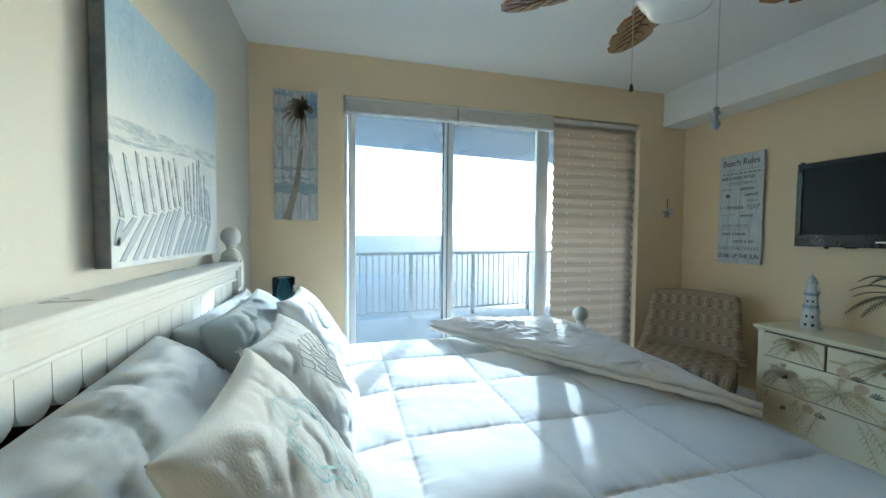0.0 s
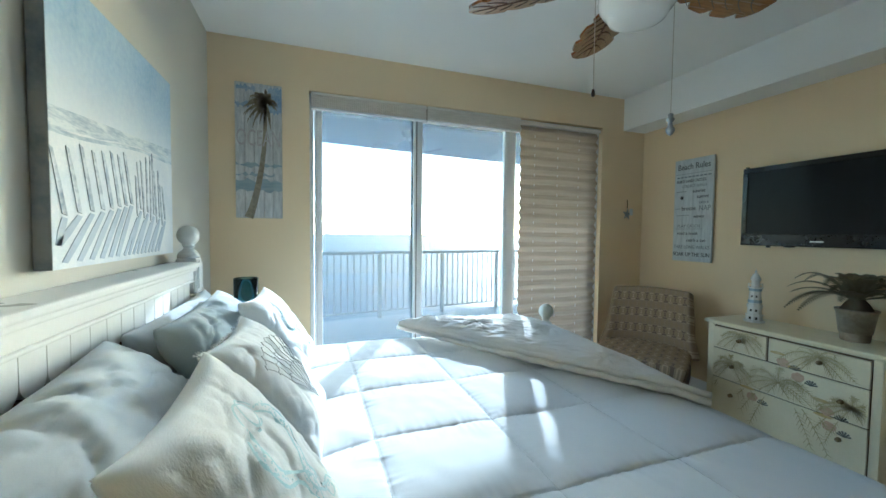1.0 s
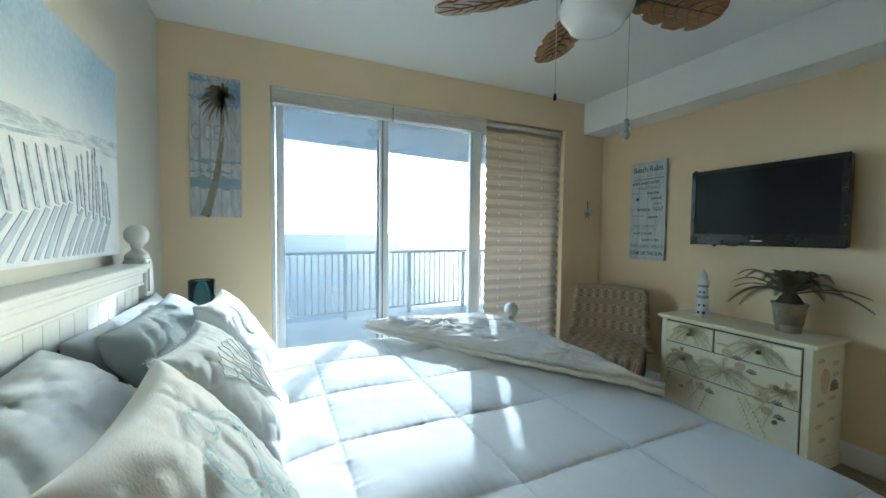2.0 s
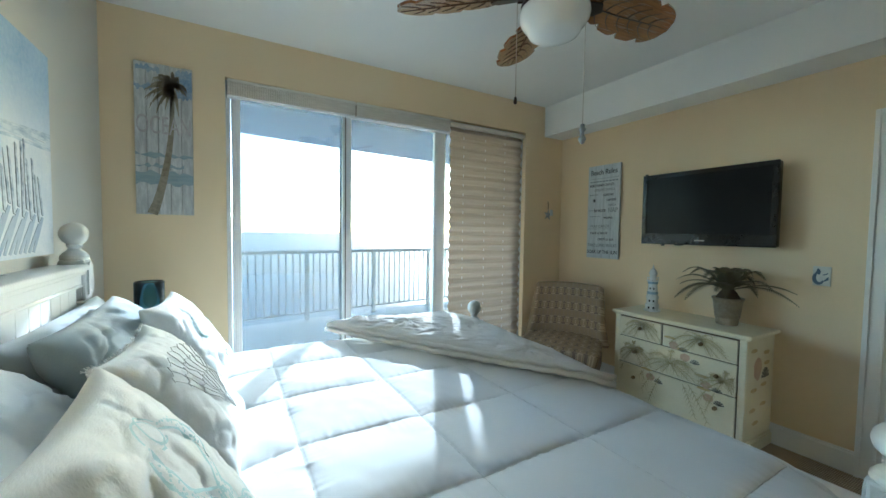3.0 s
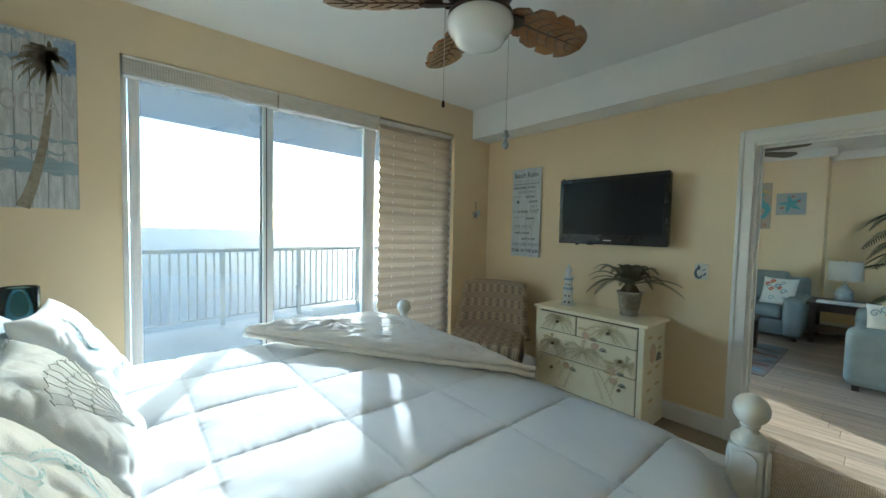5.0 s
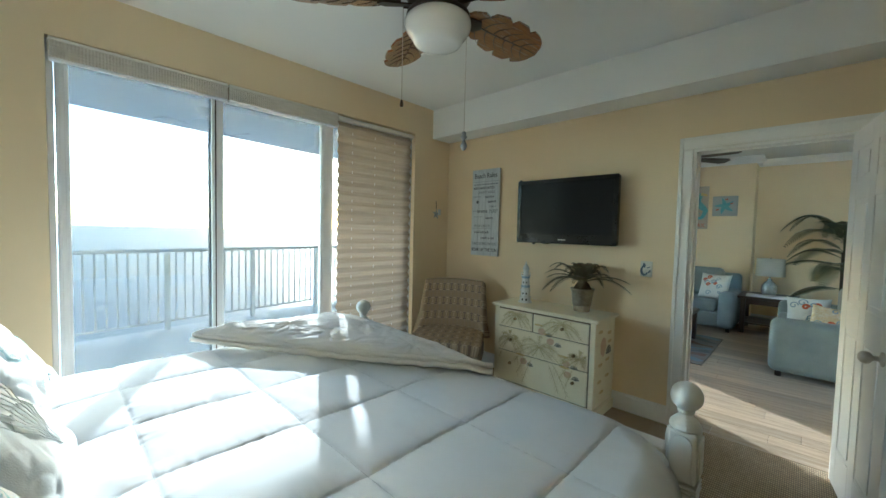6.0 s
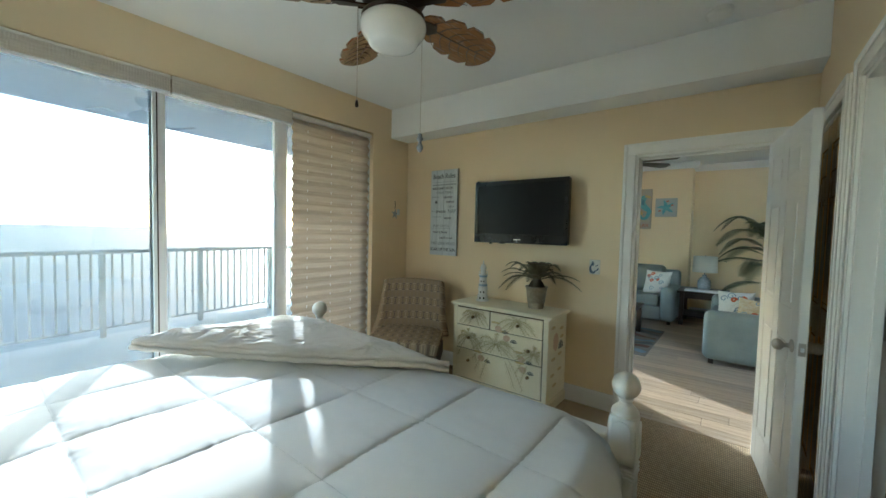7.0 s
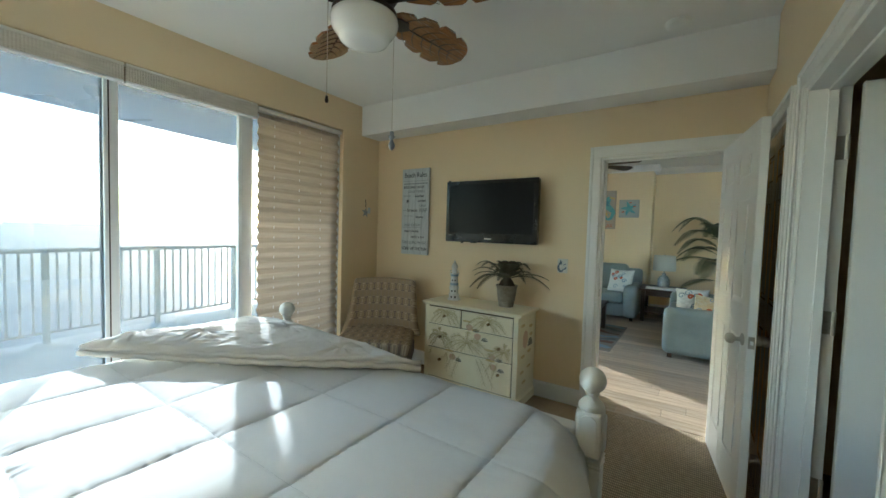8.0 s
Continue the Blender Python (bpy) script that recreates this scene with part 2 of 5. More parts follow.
def edge_y(x):
    return 5.92 + 0.17 * x - 0.008 * x * x


def slab(bm, z0, z1, off, x0=-3.0, x1=10.0, n=26):
    pts = [(x0 + (x1 - x0) * k / n, edge_y(x0 + (x1 - x0) * k / n) + off) for k in range(n + 1)]
    return prism(bm, [(x1, 3.2), (x0, 3.2)] + pts, z1 - z0, Matrix.Translation((0, 0, z0)))


structure("balcony_floor", slab(B(), -0.2, -0.02, 0.12), CONC, "pale concrete balcony floor striped by railing shadows", "balcony")
structure("balcony_ceiling", slab(B(), 2.75, 2.95, 0.02), STUCCO, "white textured balcony ceiling with a curved edge", "balcony")

# ---- balcony railing ----
rail = thing("balcony_railing", (1.5, 6.1, -0.02), "white aluminium balcony railing with thin upright bars", "railing")
R0 = Vector((1.5, 6.1, -0.02))
xs = [-2.5 + 0.25 * k for k in range(45)]
part("top_rail", tube(B(), [Vector((x, edge_y(x), 1.06)) - R0 for x in xs], 0.028, 8), ALU, rail)
part("bottom_rail", tube(B(), [Vector((x, edge_y(x), 0.10)) - R0 for x in xs], 0.018, 6), ALU, rail)
post_me = bar_me = None
k = 0
x = -2.232
while x < 8.4:
    wide = k % 11 == 5
    w = 0.032 if wide else 0.012
    if wide and post_me is None or not wide and bar_me is None:
        ob = part("post" if wide else "baluster", box(B(), -w, w, -w, w, 0.0 if wide else 0.11, 1.05, 0.002, seg=1), ALU, rail)
        if wide:
            post_me = ob.data
        else:
            bar_me = ob.data
    else:
        ob = new("post" if wide else "baluster", post_me if wide else bar_me)
        ob.parent = rail
    ob.location = Vector((x, edge_y(x), -0.02 if wide else 0.0)) - R0
    x += 0.104
    k += 1

# ---- sliding door ----
frame_bm = B()
for a, b in ((WX0, WX0 + 0.03), (WX1 - 0.03, WX1)):
    box(frame_bm, a, b, 3.05, 3.19, 0.03, WZ - 0.03, 0.003)
box(frame_bm, WX0, WX1, 3.05, 3.19, 0.0, 0.03, 0.003)
box(frame_bm, WX0, WX1, 3.05, 3.19, WZ - 0.03, WZ, 0.003)
slider = tagged(part("window_1", frame_bm, VINYL), "white vinyl sliding glass balcony door", "window", "", "structure")


def panel(x0, x1, y, st0, st1):
    bm = B()
    for a, b in ((x0, x0 + st0), (x1 - st1, x1)):
        box(bm, a, b, y - 0.02, y + 0.02, 0.032, WZ - 0.032, 0.005)
        box(bm, a + 0.018, b - 0.018, y - 0.024, y - 0.0195, 0.10, WZ - 0.10, 0.002)
    for z0, z1 in ((0.032, 0.12), (WZ - 0.11, WZ - 0.032)):
        box(bm, x0 + st0, x1 - st1, y - 0.02, y + 0.02, z0, z1, 0.004)
    part("sash_frame", bm, VINYL, slider)
    g = part("pane", box(B(), x0 + st0 - 0.005, x1 - st1 + 0.005, y - 0.003, y + 0.003, 0.11, WZ - 0.10), GLASS, slider)
    g.visible_shadow = False


panel(0.682, 1.535, 3.085, 0.058, 0.075)
panel(1.455, 2.43, 3.135, 0.075, 0.10)
panel(2.30, 3.298, 3.085, 0.115, 0.06)
part("gasket", box(B(), 1.4795, 1.4865, 3.058, 3.0645, 0.05, WZ - 0.05), BRONZE, slider, "dark rubber seal")
latch = B()
box(latch, 2.392, 2.404, 3.048, 3.0605, 1.0, 1.16, 0.003)
lathe(latch, [(0, 0), (0.008, 0), (0.008, 0.012), (0, 0.012)], (2.398, 3.05, 1.19), 12, pose(0, 0, 0, 90))
part("latch", latch, VINYL, slider)

# ---- bed ----
bed = thing("bed", (1.1, 1.22, 0), "cream-white wooden king bed with ball-topped posts and a slatted headboard", "bed")
O = Vector((1.1, 1.22, 0))
BY0, BY1 = 0.255, 2.20


def shift(bm, o=O):
    bmesh.ops.translate(bm, vec=-o, verts=bm.verts[:])
    return bm


def bed_post(x, y, ball_z):
    s = 0.045
    top = ball_z - 0.14
    bm = B()
    box(bm, x - s, x + s, y - s, y + s, 0.0, top - 0.19, 0.006)
    for k in range(3):
        z = top - 0.188 + 0.014 * k
        box(bm, x - s - 0.004, x + s + 0.004, y - s - 0.004, y + s + 0.004, z, z + 0.010, 0.004)
    box(bm, x - s, x + s, y - s, y + s, top - 0.146, top + 0.03, 0.010)
    # raised arched panels on the four faces
    arch = [(-0.031, -0.12), (0.031, -0.12)] + [(0.031 * math.cos(a), -0.012 + 0.031 * math.sin(a)) for a in [math.pi * j / 10 for j in range(11)]]
    for q in range(4):
        m = Matrix.Translation((x, y, top)) @ pose(0, 0, 0, 0, 0, 90 * q) @ Matrix.Translation((0, -s - 0.004, 0)) @ pose(0, 0, 0, 90, 0, 0)
        prism(bm, arch, 0.006, m @ Matrix.Translation((0, 0, -0.0025)))
    lathe(bm, [(0.046, top + 0.028), (0.049, top + 0.036), (0.046, top + 0.048), (0.037, top + 0.060), (0.025, top + 0.070), (0.020, top + 0.080), (0.026, top + 0.088), (0.026, top + 0.097)], (x, y, 0), 28)
    post = part("post", shift(bm), BEDWHITE, bed, smooth=False)
    R = 0.049
    ball = lathe(B(), [(R * math.sin(a), ball_z - R * math.cos(a)) for a in [math.pi * j / 18 for j in range(19)]], (x, y, 0), 32)
    part("ball_finial", shift(ball), BEDWHITE, post, "round white ball finial", smooth=True)


for yy in (BY0, BY1):
    bed_post(2.17, yy, 0.868)
    bed_post(0.085, yy, 1.368)
bm = B()
box(bm, 0.012, 0.148, BY0 + 0.05, BY1 - 0.05, 1.215, 1.24, 0.008)
box(bm, 0.03, 0.132, BY0 + 0.05, BY1 - 0.05, 1.196, 1.214, 0.007)
part("top_rail", shift(bm), BEDWHITE, bed)
bm = B()
box(bm, 0.045, 0.116, BY0 + 0.05, BY1 - 0.05, 1.155, 1.1955, 0.003)
box(bm, 0.05, 0.122, BY0 + 0.05, BY1 - 0.05, 1.142, 1.1545, 0.005)
part("frieze_rail", shift(bm), BEDWHITE, bed)
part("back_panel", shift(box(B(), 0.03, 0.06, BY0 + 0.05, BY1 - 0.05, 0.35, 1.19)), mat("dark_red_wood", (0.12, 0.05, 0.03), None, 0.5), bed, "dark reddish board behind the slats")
pitch = 0.0865
slat_me = None
yy = BY0 + 0.06
while yy < BY1 - 0.08:
    if slat_me is None:
        h = pitch / 2 - 0.0015
        out = [(-h, 0.0)] + [(-h * math.cos(a), -0.072 - 0.035 * math.sin(a)) for a in [math.pi * j / 10 for j in range(11)]] + [(h, 0.0)]
        s0 = part("slat", prism(B(), out, 0.02, pose(0, 0, 0, 90, 0, 90)), BEDWHITE, bed)
        slat_me = s0.data
    else:
        s0 = new("slat", slat_me)
        s0.parent = bed
    s0.location = Vector((0.085, yy + pitch / 2, 1.146)) - O
    yy += pitch
bm = B()
box(bm, 2.145, 2.19, BY0 + 0.05, BY1 - 0.05, 0.28, 0.64, 0.004)
box(bm, 2.13, 2.205, BY0 + 0.05, BY1 - 0.05, 0.6405, 0.675, 0.008)
part("footboard", shift(bm), BEDWHITE, bed)
for a in (BY0 - 0.02, BY1 - 0.02):
    part("side_rail", shift(box(B(), 0.13, 2.12, a, a + 0.04, 0.25, 0.42, 0.004)), BEDWHITE, bed)

mattress = tagged(part("mattress", box(B(), 0.135, 2.10, 0.27, 2.18, 0.30, 0.70, 0.05, seg=4), LINEN), "thick white mattress on the bed", "mattress")

# ---- quilt ----
QX, QY, PX, PY = 0.84, 0.794, 0.4045, 0.3735


def quilt_top(x, y):
    """Height of the puffed squares over the mattress."""
    # the stitching fans out towards the pillows
    u, v = (x - QX) / PX, (y + 0.28 * max(0.0, 0.84 - x) - QY) / PY
    du, dv = abs(u - round(u)) * PX, abs(v - round(v)) * PY
    puff = 0.009 * (1 - math.exp(-du / 0.038)) * (1 - math.exp(-dv / 0.038))
    seam = -0.0016 * math.exp(-(min(du, dv) / 0.005) ** 2)
    w = noise.noise(Vector((x * 3.1, y * 3.4, 0.3))) * 0.007 + noise.noise(Vector((x * 9, y * 7, 2.0))) * 0.0022
    # short puckers across the stitching
    if du < dv:
        w += 0.0026 * noise.noise(Vector((x * 8, y * 55, 5.0))) * math.exp(-du / 0.032)
    else:
        w += 0.0026 * noise.noise(Vector((x * 55, y * 8, 8.0))) * math.exp(-dv / 0.032)
    w += 0.0016 * noise.noise(Vector((x * 17, y * 15, 3.0)))
    return puff + seam + w


def quilt_point(u, v):
    x = 0.30 + 1.87 * u
    # across the bed: hanging side, rolled edge, top, rolled edge, hanging side
    r, y0, y1, drop = 0.13, 0.17, 2.33, 0.30
    arc = r * math.pi / 2
    L = drop + arc + (y1 - y0 - 2 * r) + arc + drop
    s = v * L
    zt = 0.752
    if s < drop:
        y, z, n = y0, zt - r - (drop - s), Vector((0, -1, 0))
    elif s < drop + arc:
        a = (s - drop) / r
        y, z, n = y0 + r - r * math.cos(a), zt - r + r * math.sin(a), Vector((0, -math.cos(a), math.sin(a)))
    elif s < L - drop - arc:
        y, z, n = y0 + r + (s - drop - arc), zt, Vector((0, 0, 1))
    elif s < L - drop:
        a = (s - (L - drop - arc)) / r
        y, z, n = y1 - r + r * math.sin(a), zt - r + r * math.cos(a), Vector((0, math.sin(a), math.cos(a)))
    else:
        y, z, n = y1, zt - r - (s - (L - drop)), Vector((0, 1, 0))
    p = Vector((x, y, z)) + n * quilt_top(x, y0 + s - drop - arc * 0.4)
    # the foot end sinks behind the footboard, most at the near corner
    f = sm((x - 1.97) / 0.22)
    p.z -= 0.065 * f * f
    c = sm((x - 1.70) / 0.46) * sm((0.50 - y) / 0.42)
    p.z -= 0.07 * c
    p.y += 0.09 * c
    p.x -= 0.05 * c
    p.z = max(p.z, 0.2)
    return p


quilt = thing("quilt", (1.1, 1.22, 0.75), "puffy white quilt stitched in large squares on the bed", "quilt")
QO = Vector((1.1, 1.22, 0.75))
cover = part("cover", shift(sheet(B(), 380, 520, quilt_point), QO), QUILT, quilt, smooth=True)
sol = cover.modifiers.new("thickness", "SOLIDIFY")
sol.thickness, sol.offset = 0.02, -1
THREAD = mat("grey_stitching", (0.5, 0.52, 0.54), None, 0.9)
RR, DROP, ARC = 0.13, 0.30, 0.13 * math.pi / 2
LQ = 2 * DROP + 2 * ARC + (2.33 - 0.17 - 2 * RR)
for k in range(-1, 4):
    u = (QX + PX * k - 0.30) / 1.87
    if 0.02 < u < 0.98:
        part("seam", shift(tube(B(), [quilt_point(u, 0.05 + 0.9 * j / 150) for j in range(151)], 0.0009, 5), QO), THREAD, quilt)
for k in range(-1, 5):
    line = []
    for j in range(121):
        w = 0.02 + 0.97 * j / 120
        y = QY + PY * k - 0.28 * max(0.0, 0.84 - (0.30 + 1.87 * w))
        line.append(quilt_point(w, (y - 0.17 + DROP + ARC * 0.4) / LQ))
    part("seam", shift(tube(B(), line, 0.0009, 5), QO), THREAD, quilt)

# ---- blind ----
def translucent(name, a, b, share, stretch=(1, 1, 1)):
    """Cloth that lets some light through."""
    m = mat(name, a, b, 0.85, scale=3, fine=40, bump=0.3, stretch=stretch)
    n, l = m.node_tree.nodes, m.node_tree.links
    t, mx = n.new("ShaderNodeBsdfTranslucent"), n.new("ShaderNodeMixShader")
    t.inputs[0].default_value = (*a, 1)
    mx.inputs[0].default_value = share
    l.new(n["Principled BSDF"].outputs[0], mx.inputs[1])
    l.new(t.outputs[0], mx.inputs[2])
    l.new(mx.outputs[0], n["Material Output"].inputs[0])
    return m


BLIND = translucent("pleated_blind_cloth", (0.54, 0.45, 0.35), (0.43, 0.355, 0.27), 0.045, (0.5, 1, 12))


RAILB = mat("beige_head_rail", (0.82, 0.78, 0.70), (0.78, 0.74, 0.66), 0.5, bump=0.05)


# lighter copy of the blind cloth, with the room-side light put into its colour
CLOTHLIT = mat("blind_cloth_lit", (0.84, 0.79, 0.71), (0.74, 0.69, 0.61), 0.85, scale=12, fine=90, bump=0.3, stretch=(1, 1, 8))


def tri(x):
    return abs((x % 1.0) * 2 - 1) * 2 - 1


blind = thing("pleated_blind", (2.86, 3.02, 2.40), "beige woven pleated blind drawn down over the glass", "blind", "pleated blinds")
part("cloth", sheet(B(), 24, 208, lambda u, v: Vector((-0.425 + 0.85 * u, 0.016 * tri(v * 26 + 0.10 * noise.noise(Vector((u * 3, v * 9, 4)))) + 0.003 * noise.noise(Vector((u * 6, v * 30, 1))), -0.03 - 2.28 * v + 0.006 * noise.noise(Vector((u * 2.5, v * 12, 7)))))), BLIND, blind)
part("head_rail", box(B(), -0.435, 0.445, -0.025, 0.025, -0.03, 0.0, 0.003), RAILB, blind)
part("bottom_rail", box(B(), -0.425, 0.425, -0.02, 0.02, -2.335, -2.312, 0.004), VINYL, blind)
for cx in (-0.27, -0.02, 0.22):
    part("cord", tube(B(), [(cx, 0.009, -0.03), (cx, 0.009, -2.31)], 0.0026, 6), VINYL, blind, "thin pale lift cord")
for x0, x1 in ((0.662, 1.543), (1.553, 2.415)):
    st = thing("pleated_blind", ((x0 + x1) / 2, 3.015, 2.40), "beige woven pleated blind gathered up under its head rail", "blind", "pleated blinds")
    w = (x1 - x0) / 2
    part("head_rail", box(B(), -w, w, -0.028, 0.025, 0.0, 0.018, 0.003), RAILB, st)
    part("cloth", sheet(B(), 240, 44, lambda u, v: Vector((-w + 2 * w * u, -0.024 + 0.0035 * tri(v * 11) + 0.0022 * tri(u * 60) + 0.002 * noise.noise(Vector((u * 9, v * 4, x0))), -0.088 * v))), CLOTHLIT, st)
    part("core", box(B(), -w, w, -0.014, 0.024, -0.088, 0.0), BLIND, st)
    part("bottom_rail", box(B(), -w, w, -0.024, 0.022, -0.103, -0.0885, 0.004), VINYL, st)

# ---- bedding ----
def cushion_z(a, b, x, y, t, seed, wrinkle, side=1.0):
    """Height of a stuffed cushion's face at a, b in -1..1, with folds and creases."""
    e = max(0.0, (1 - abs(a) ** 2.6)) * max(0.0, (1 - abs(b) ** 2.6))
    k = min(1.0, e * 3)
    c = noise.noise(Vector((x * 4 + seed, y * 4, side * 2.0))) * 0.011
    c += noise.noise(Vector((x * 13 + y * 5 + seed * 2, y * 4 - x * 3, seed))) * 0.008
    c += noise.noise(Vector((x * 6 + seed, (y + x * 0.6) * 27, seed * 3))) * 0.0055
    c += noise.noise(Vector(((x - y * 0.5) * 48, y * 9 + seed, seed * 7))) * 0.0022
    fold = abs(noise.noise(Vector((x * 5.5 + y * 3 + seed * 5, y * 7 - x * 4, seed + side)))) ** 0.5
    fold2 = abs(noise.noise(Vector((x * 11 - y * 6 + seed, y * 13 + x * 5, seed * 2 + side)))) ** 0.5
    c -= (1 - fold) ** 3 * 0.015 + (1 - fold2) ** 3 * 0.007
    return t / 2 * e ** 0.45 + wrinkle * k * c


def pillow_mesh(w, h, t, seed, wrinkle=1.0, n=76, pinch=0.06, slump=0.0):
    """A stuffed cushion in its own x, y plane, w by h, t thick, with pulled-out corners."""
    bm = B()

    def surf(side):
        def f(u, v):
            a, b = 2 * u - 1, 2 * v - 1
            sx = 1 - pinch * (1 - abs(b) ** 2.2) * abs(a) ** 3
            sy = 1 - pinch * (1 - abs(a) ** 2.2) * abs(b) ** 3
            x, y = a * w / 2 * sx, b * h / 2 * sy
            return Vector((x, y, side * cushion_z(a, b, x, y, t, seed, wrinkle, side) - slump * (a * a) * 0.5))
        return f
    sheet(bm, n, n, surf(1))
    sheet(bm, n, n, surf(-1))
    bmesh.ops.remove_doubles(bm, verts=bm.verts[:], dist=0.0012)
    return bm


def pillow(name, at, right, up, w, h, t, material, label, seed, wrinkle=1.0, group="", trims=(), pinch=0.06, slump=0.0):
    """right: its width's way; up: its height's way. The face looks along right x up."""
    r = Vector(right).normalized()
    f = r.cross(Vector(up)).normalized()
    u = f.cross(r)
    m = Matrix((( r.x, u.x, f.x, at[0]), (r.y, u.y, f.y, at[1]), (r.z, u.z, f.z, at[2]), (0, 0, 0, 1)))
    ob = new(name)
    ob.empty_display_size = 0.1
    ob.matrix_world = m
    tagged(ob, label, "pillow", group)
    part("cover", pillow_mesh(w, h, t, seed, wrinkle, pinch=pinch, slump=slump), material, ob, smooth=True)
    return ob


TEAL = mat("teal_print_ink", (0.38, 0.57, 0.62), (0.56, 0.70, 0.73), 0.9, fine=220, bump=0.1)


def puff(x, y, w, h, t, seed=0.0, wrinkle=0.0):
    return cushion_z(2 * x / w, 2 * y / h, x, y, t, seed, wrinkle)


def ink_print(parent, w, h, t, seed, tone):
    """A loose sea-horse-like scroll of dotted strokes on the face of a square cushion."""
    bm = B()
    rnd = random.Random(seed)

    def stroke(pts, wd):
        pts = [Vector((*p, 0)) for p in pts]
        rows = []
        for k, p in enumerate(pts):
            d = (pts[min(k + 1, len(pts) - 1)] - pts[max(0, k - 1)]).normalized()
            s = Vector((-d.y, d.x, 0)) * wd * (0.6 + 0.8 * rnd.random())
            rows.append([bm.verts.new(Vector((q.x, q.y, puff(q.x, q.y, w, h, t, tone, 0.7) + 0.003))) for q in (p - s, p + s)])
        for a, b in zip(rows, rows[1:]):
            bm.faces.new((a[0], b[0], b[1], a[1]))
    for s in (-1, 1):
        spine = [(s * (0.035 + 0.045 * math.sin(k * 0.33)) , 0.10 - 0.011 * k) for k in range(20)]
        stroke(spine, 0.003)
        stroke([(x + s * (0.03 + 0.008 * math.sin(k)), y - 0.005) for k, (x, y) in enumerate(spine)], 0.003)
        stroke([(s * (0.012 + 0.03 * math.cos(a)), 0.112 + 0.03 * math.sin(a)) for a in [0.4 * j for j in range(14)]], 0.002)
        stroke([(s * (0.05 + 0.026 * math.cos(a) * (1 - j / 22)), -0.12 + 0.026 * math.sin(a) * (1 - j / 22)) for j, a in enumerate([0.5 * j for j in range(17)])], 0.002)
        for k in range(60):
            x, y = spine[rnd.randrange(20)]
            cx, cy = x + s * rnd.uniform(0.004, 0.03), y + rnd.uniform(-0.006, 0.006)
            stroke([(cx, cy), (cx + 0.005, cy + 0.002)], 0.0018)
    return part("print", bm, TEAL, parent, "faded teal sea creature print")


# long pillows against the headboard
pillow("bed_pillow", (0.30, 0.80, 0.885), (0, 1, 0.06), (-0.72, 0, 0.69), 1.02, 0.50, 0.27, LINEN, "plump white crumpled pillow leaning on the headboard", 1.3, 1.3, "bed pillows")
pillow("bed_pillow", (0.20, 1.80, 0.90), (0, 1, 0), (-0.30, 0, 0.95), 0.90, 0.40, 0.18, LINEN, "white pillow tucked upright behind a grey one", 4.1, 1.0, "bed pillows")
pillow("bed_pillow", (0.36, 1.66, 0.93), (0, 1, 0), (-0.55, 0.0, 0.83), 0.76, 0.44, 0.21, GREYLIN, "grey-blue crumpled pillow leaning on a white one", 7.7, 1.4, "bed pillows")
# square cushions in front
deco = []
for at, rgt, upv, material, label, seed in (
        ((0.53, 1.86, 0.93), (0.10, 1, 0.0), (-0.55, 0.0, 0.83), IVORY, "square ivory cushion with a faded teal print", 2.2),
        ((0.55, 1.27, 0.925), (0.06, 1, 0.0), (-0.64, 0.0, 0.77), IVORY, "square ivory cushion with a stitched shell and frayed hem", 5.4),
        ((0.566, 0.725, 0.955), (0.0, 1, 0.0), (-0.575, 0.0, 0.818), IVORY, "square ivory cushion with a teal sea horse print", 9.1)):
    deco.append(pillow("cushion", at, rgt, upv, 0.44, 0.44, 0.15, material, label, seed, 0.7, "square cushions", pinch=0.1))
ink_print(deco[0], 0.44, 0.44, 0.15, 3, 2.2)
ink_print(deco[2], 0.44, 0.44, 0.15, 8, 9.1)
shell = B()
for k in range(9):
    a = -1.1 + 2.2 * k / 8
    tube(shell, [(0.15 * math.sin(a) * q, -0.12 + 0.24 * math.cos(a * 0.6) * q, puff(0.15 * math.sin(a) * q, -0.12 + 0.24 * math.cos(a * 0.6) * q, 0.44, 0.44, 0.15, 5.4, 0.7) + 0.002) for q in [j / 12 for j in range(13)]], 0.0012, 5)
for q in (0.55, 0.8, 1.0):
    pts = [(0.155 * math.sin(-1.15 + 2.3 * j / 24) * q, -0.12 + 0.245 * math.cos((-1.15 + 2.3 * j / 24) * 0.6) * q + 0.006 * math.sin(j * 2.0)) for j in range(25)]
    tube(shell, [(x, y, puff(x, y, 0.44, 0.44, 0.15, 5.4, 0.7) + 0.002) for x, y in pts], 0.0014, 5)
part("shell_stitching", shell, IVORY, deco[1], "raised stitched shell")
hem = B()
rnd = random.Random(4)
for k in range(520):
    s = k / 520 * 4
    side, q = int(s), (s % 1) * 2 - 1
    sh = 0.22 * (1 - 0.1 * (1 - abs(q) ** 2.2))
    p = [(q * 0.22, sh), (sh, -q * 0.22), (-q * 0.22, -sh), (-sh, q * 0.22)][side]
    d = Vector((p[0], p[1], 0)).normalized() * rnd.uniform(0.004, 0.009)
    z = rnd.uniform(-0.006, 0.006)
    tube(hem, [(p[0] * 0.985, p[1] * 0.985, 0), (p[0] + d.x, p[1] + d.y + rnd.uniform(-0.004, 0.004), z)], 0.0010, 4, False)
tagged(part("frayed_hem", hem, IVORY, deco[1], "short frayed fringe"), kind="stuff")

# folded blanket: a triangular flap across the foot of the bed
TUFTS = ((1.58, 2.04), (1.93, 1.82), (1.92, 1.38), (1.98, 2.2), (2.08, 1.72), (1.40, 2.28))


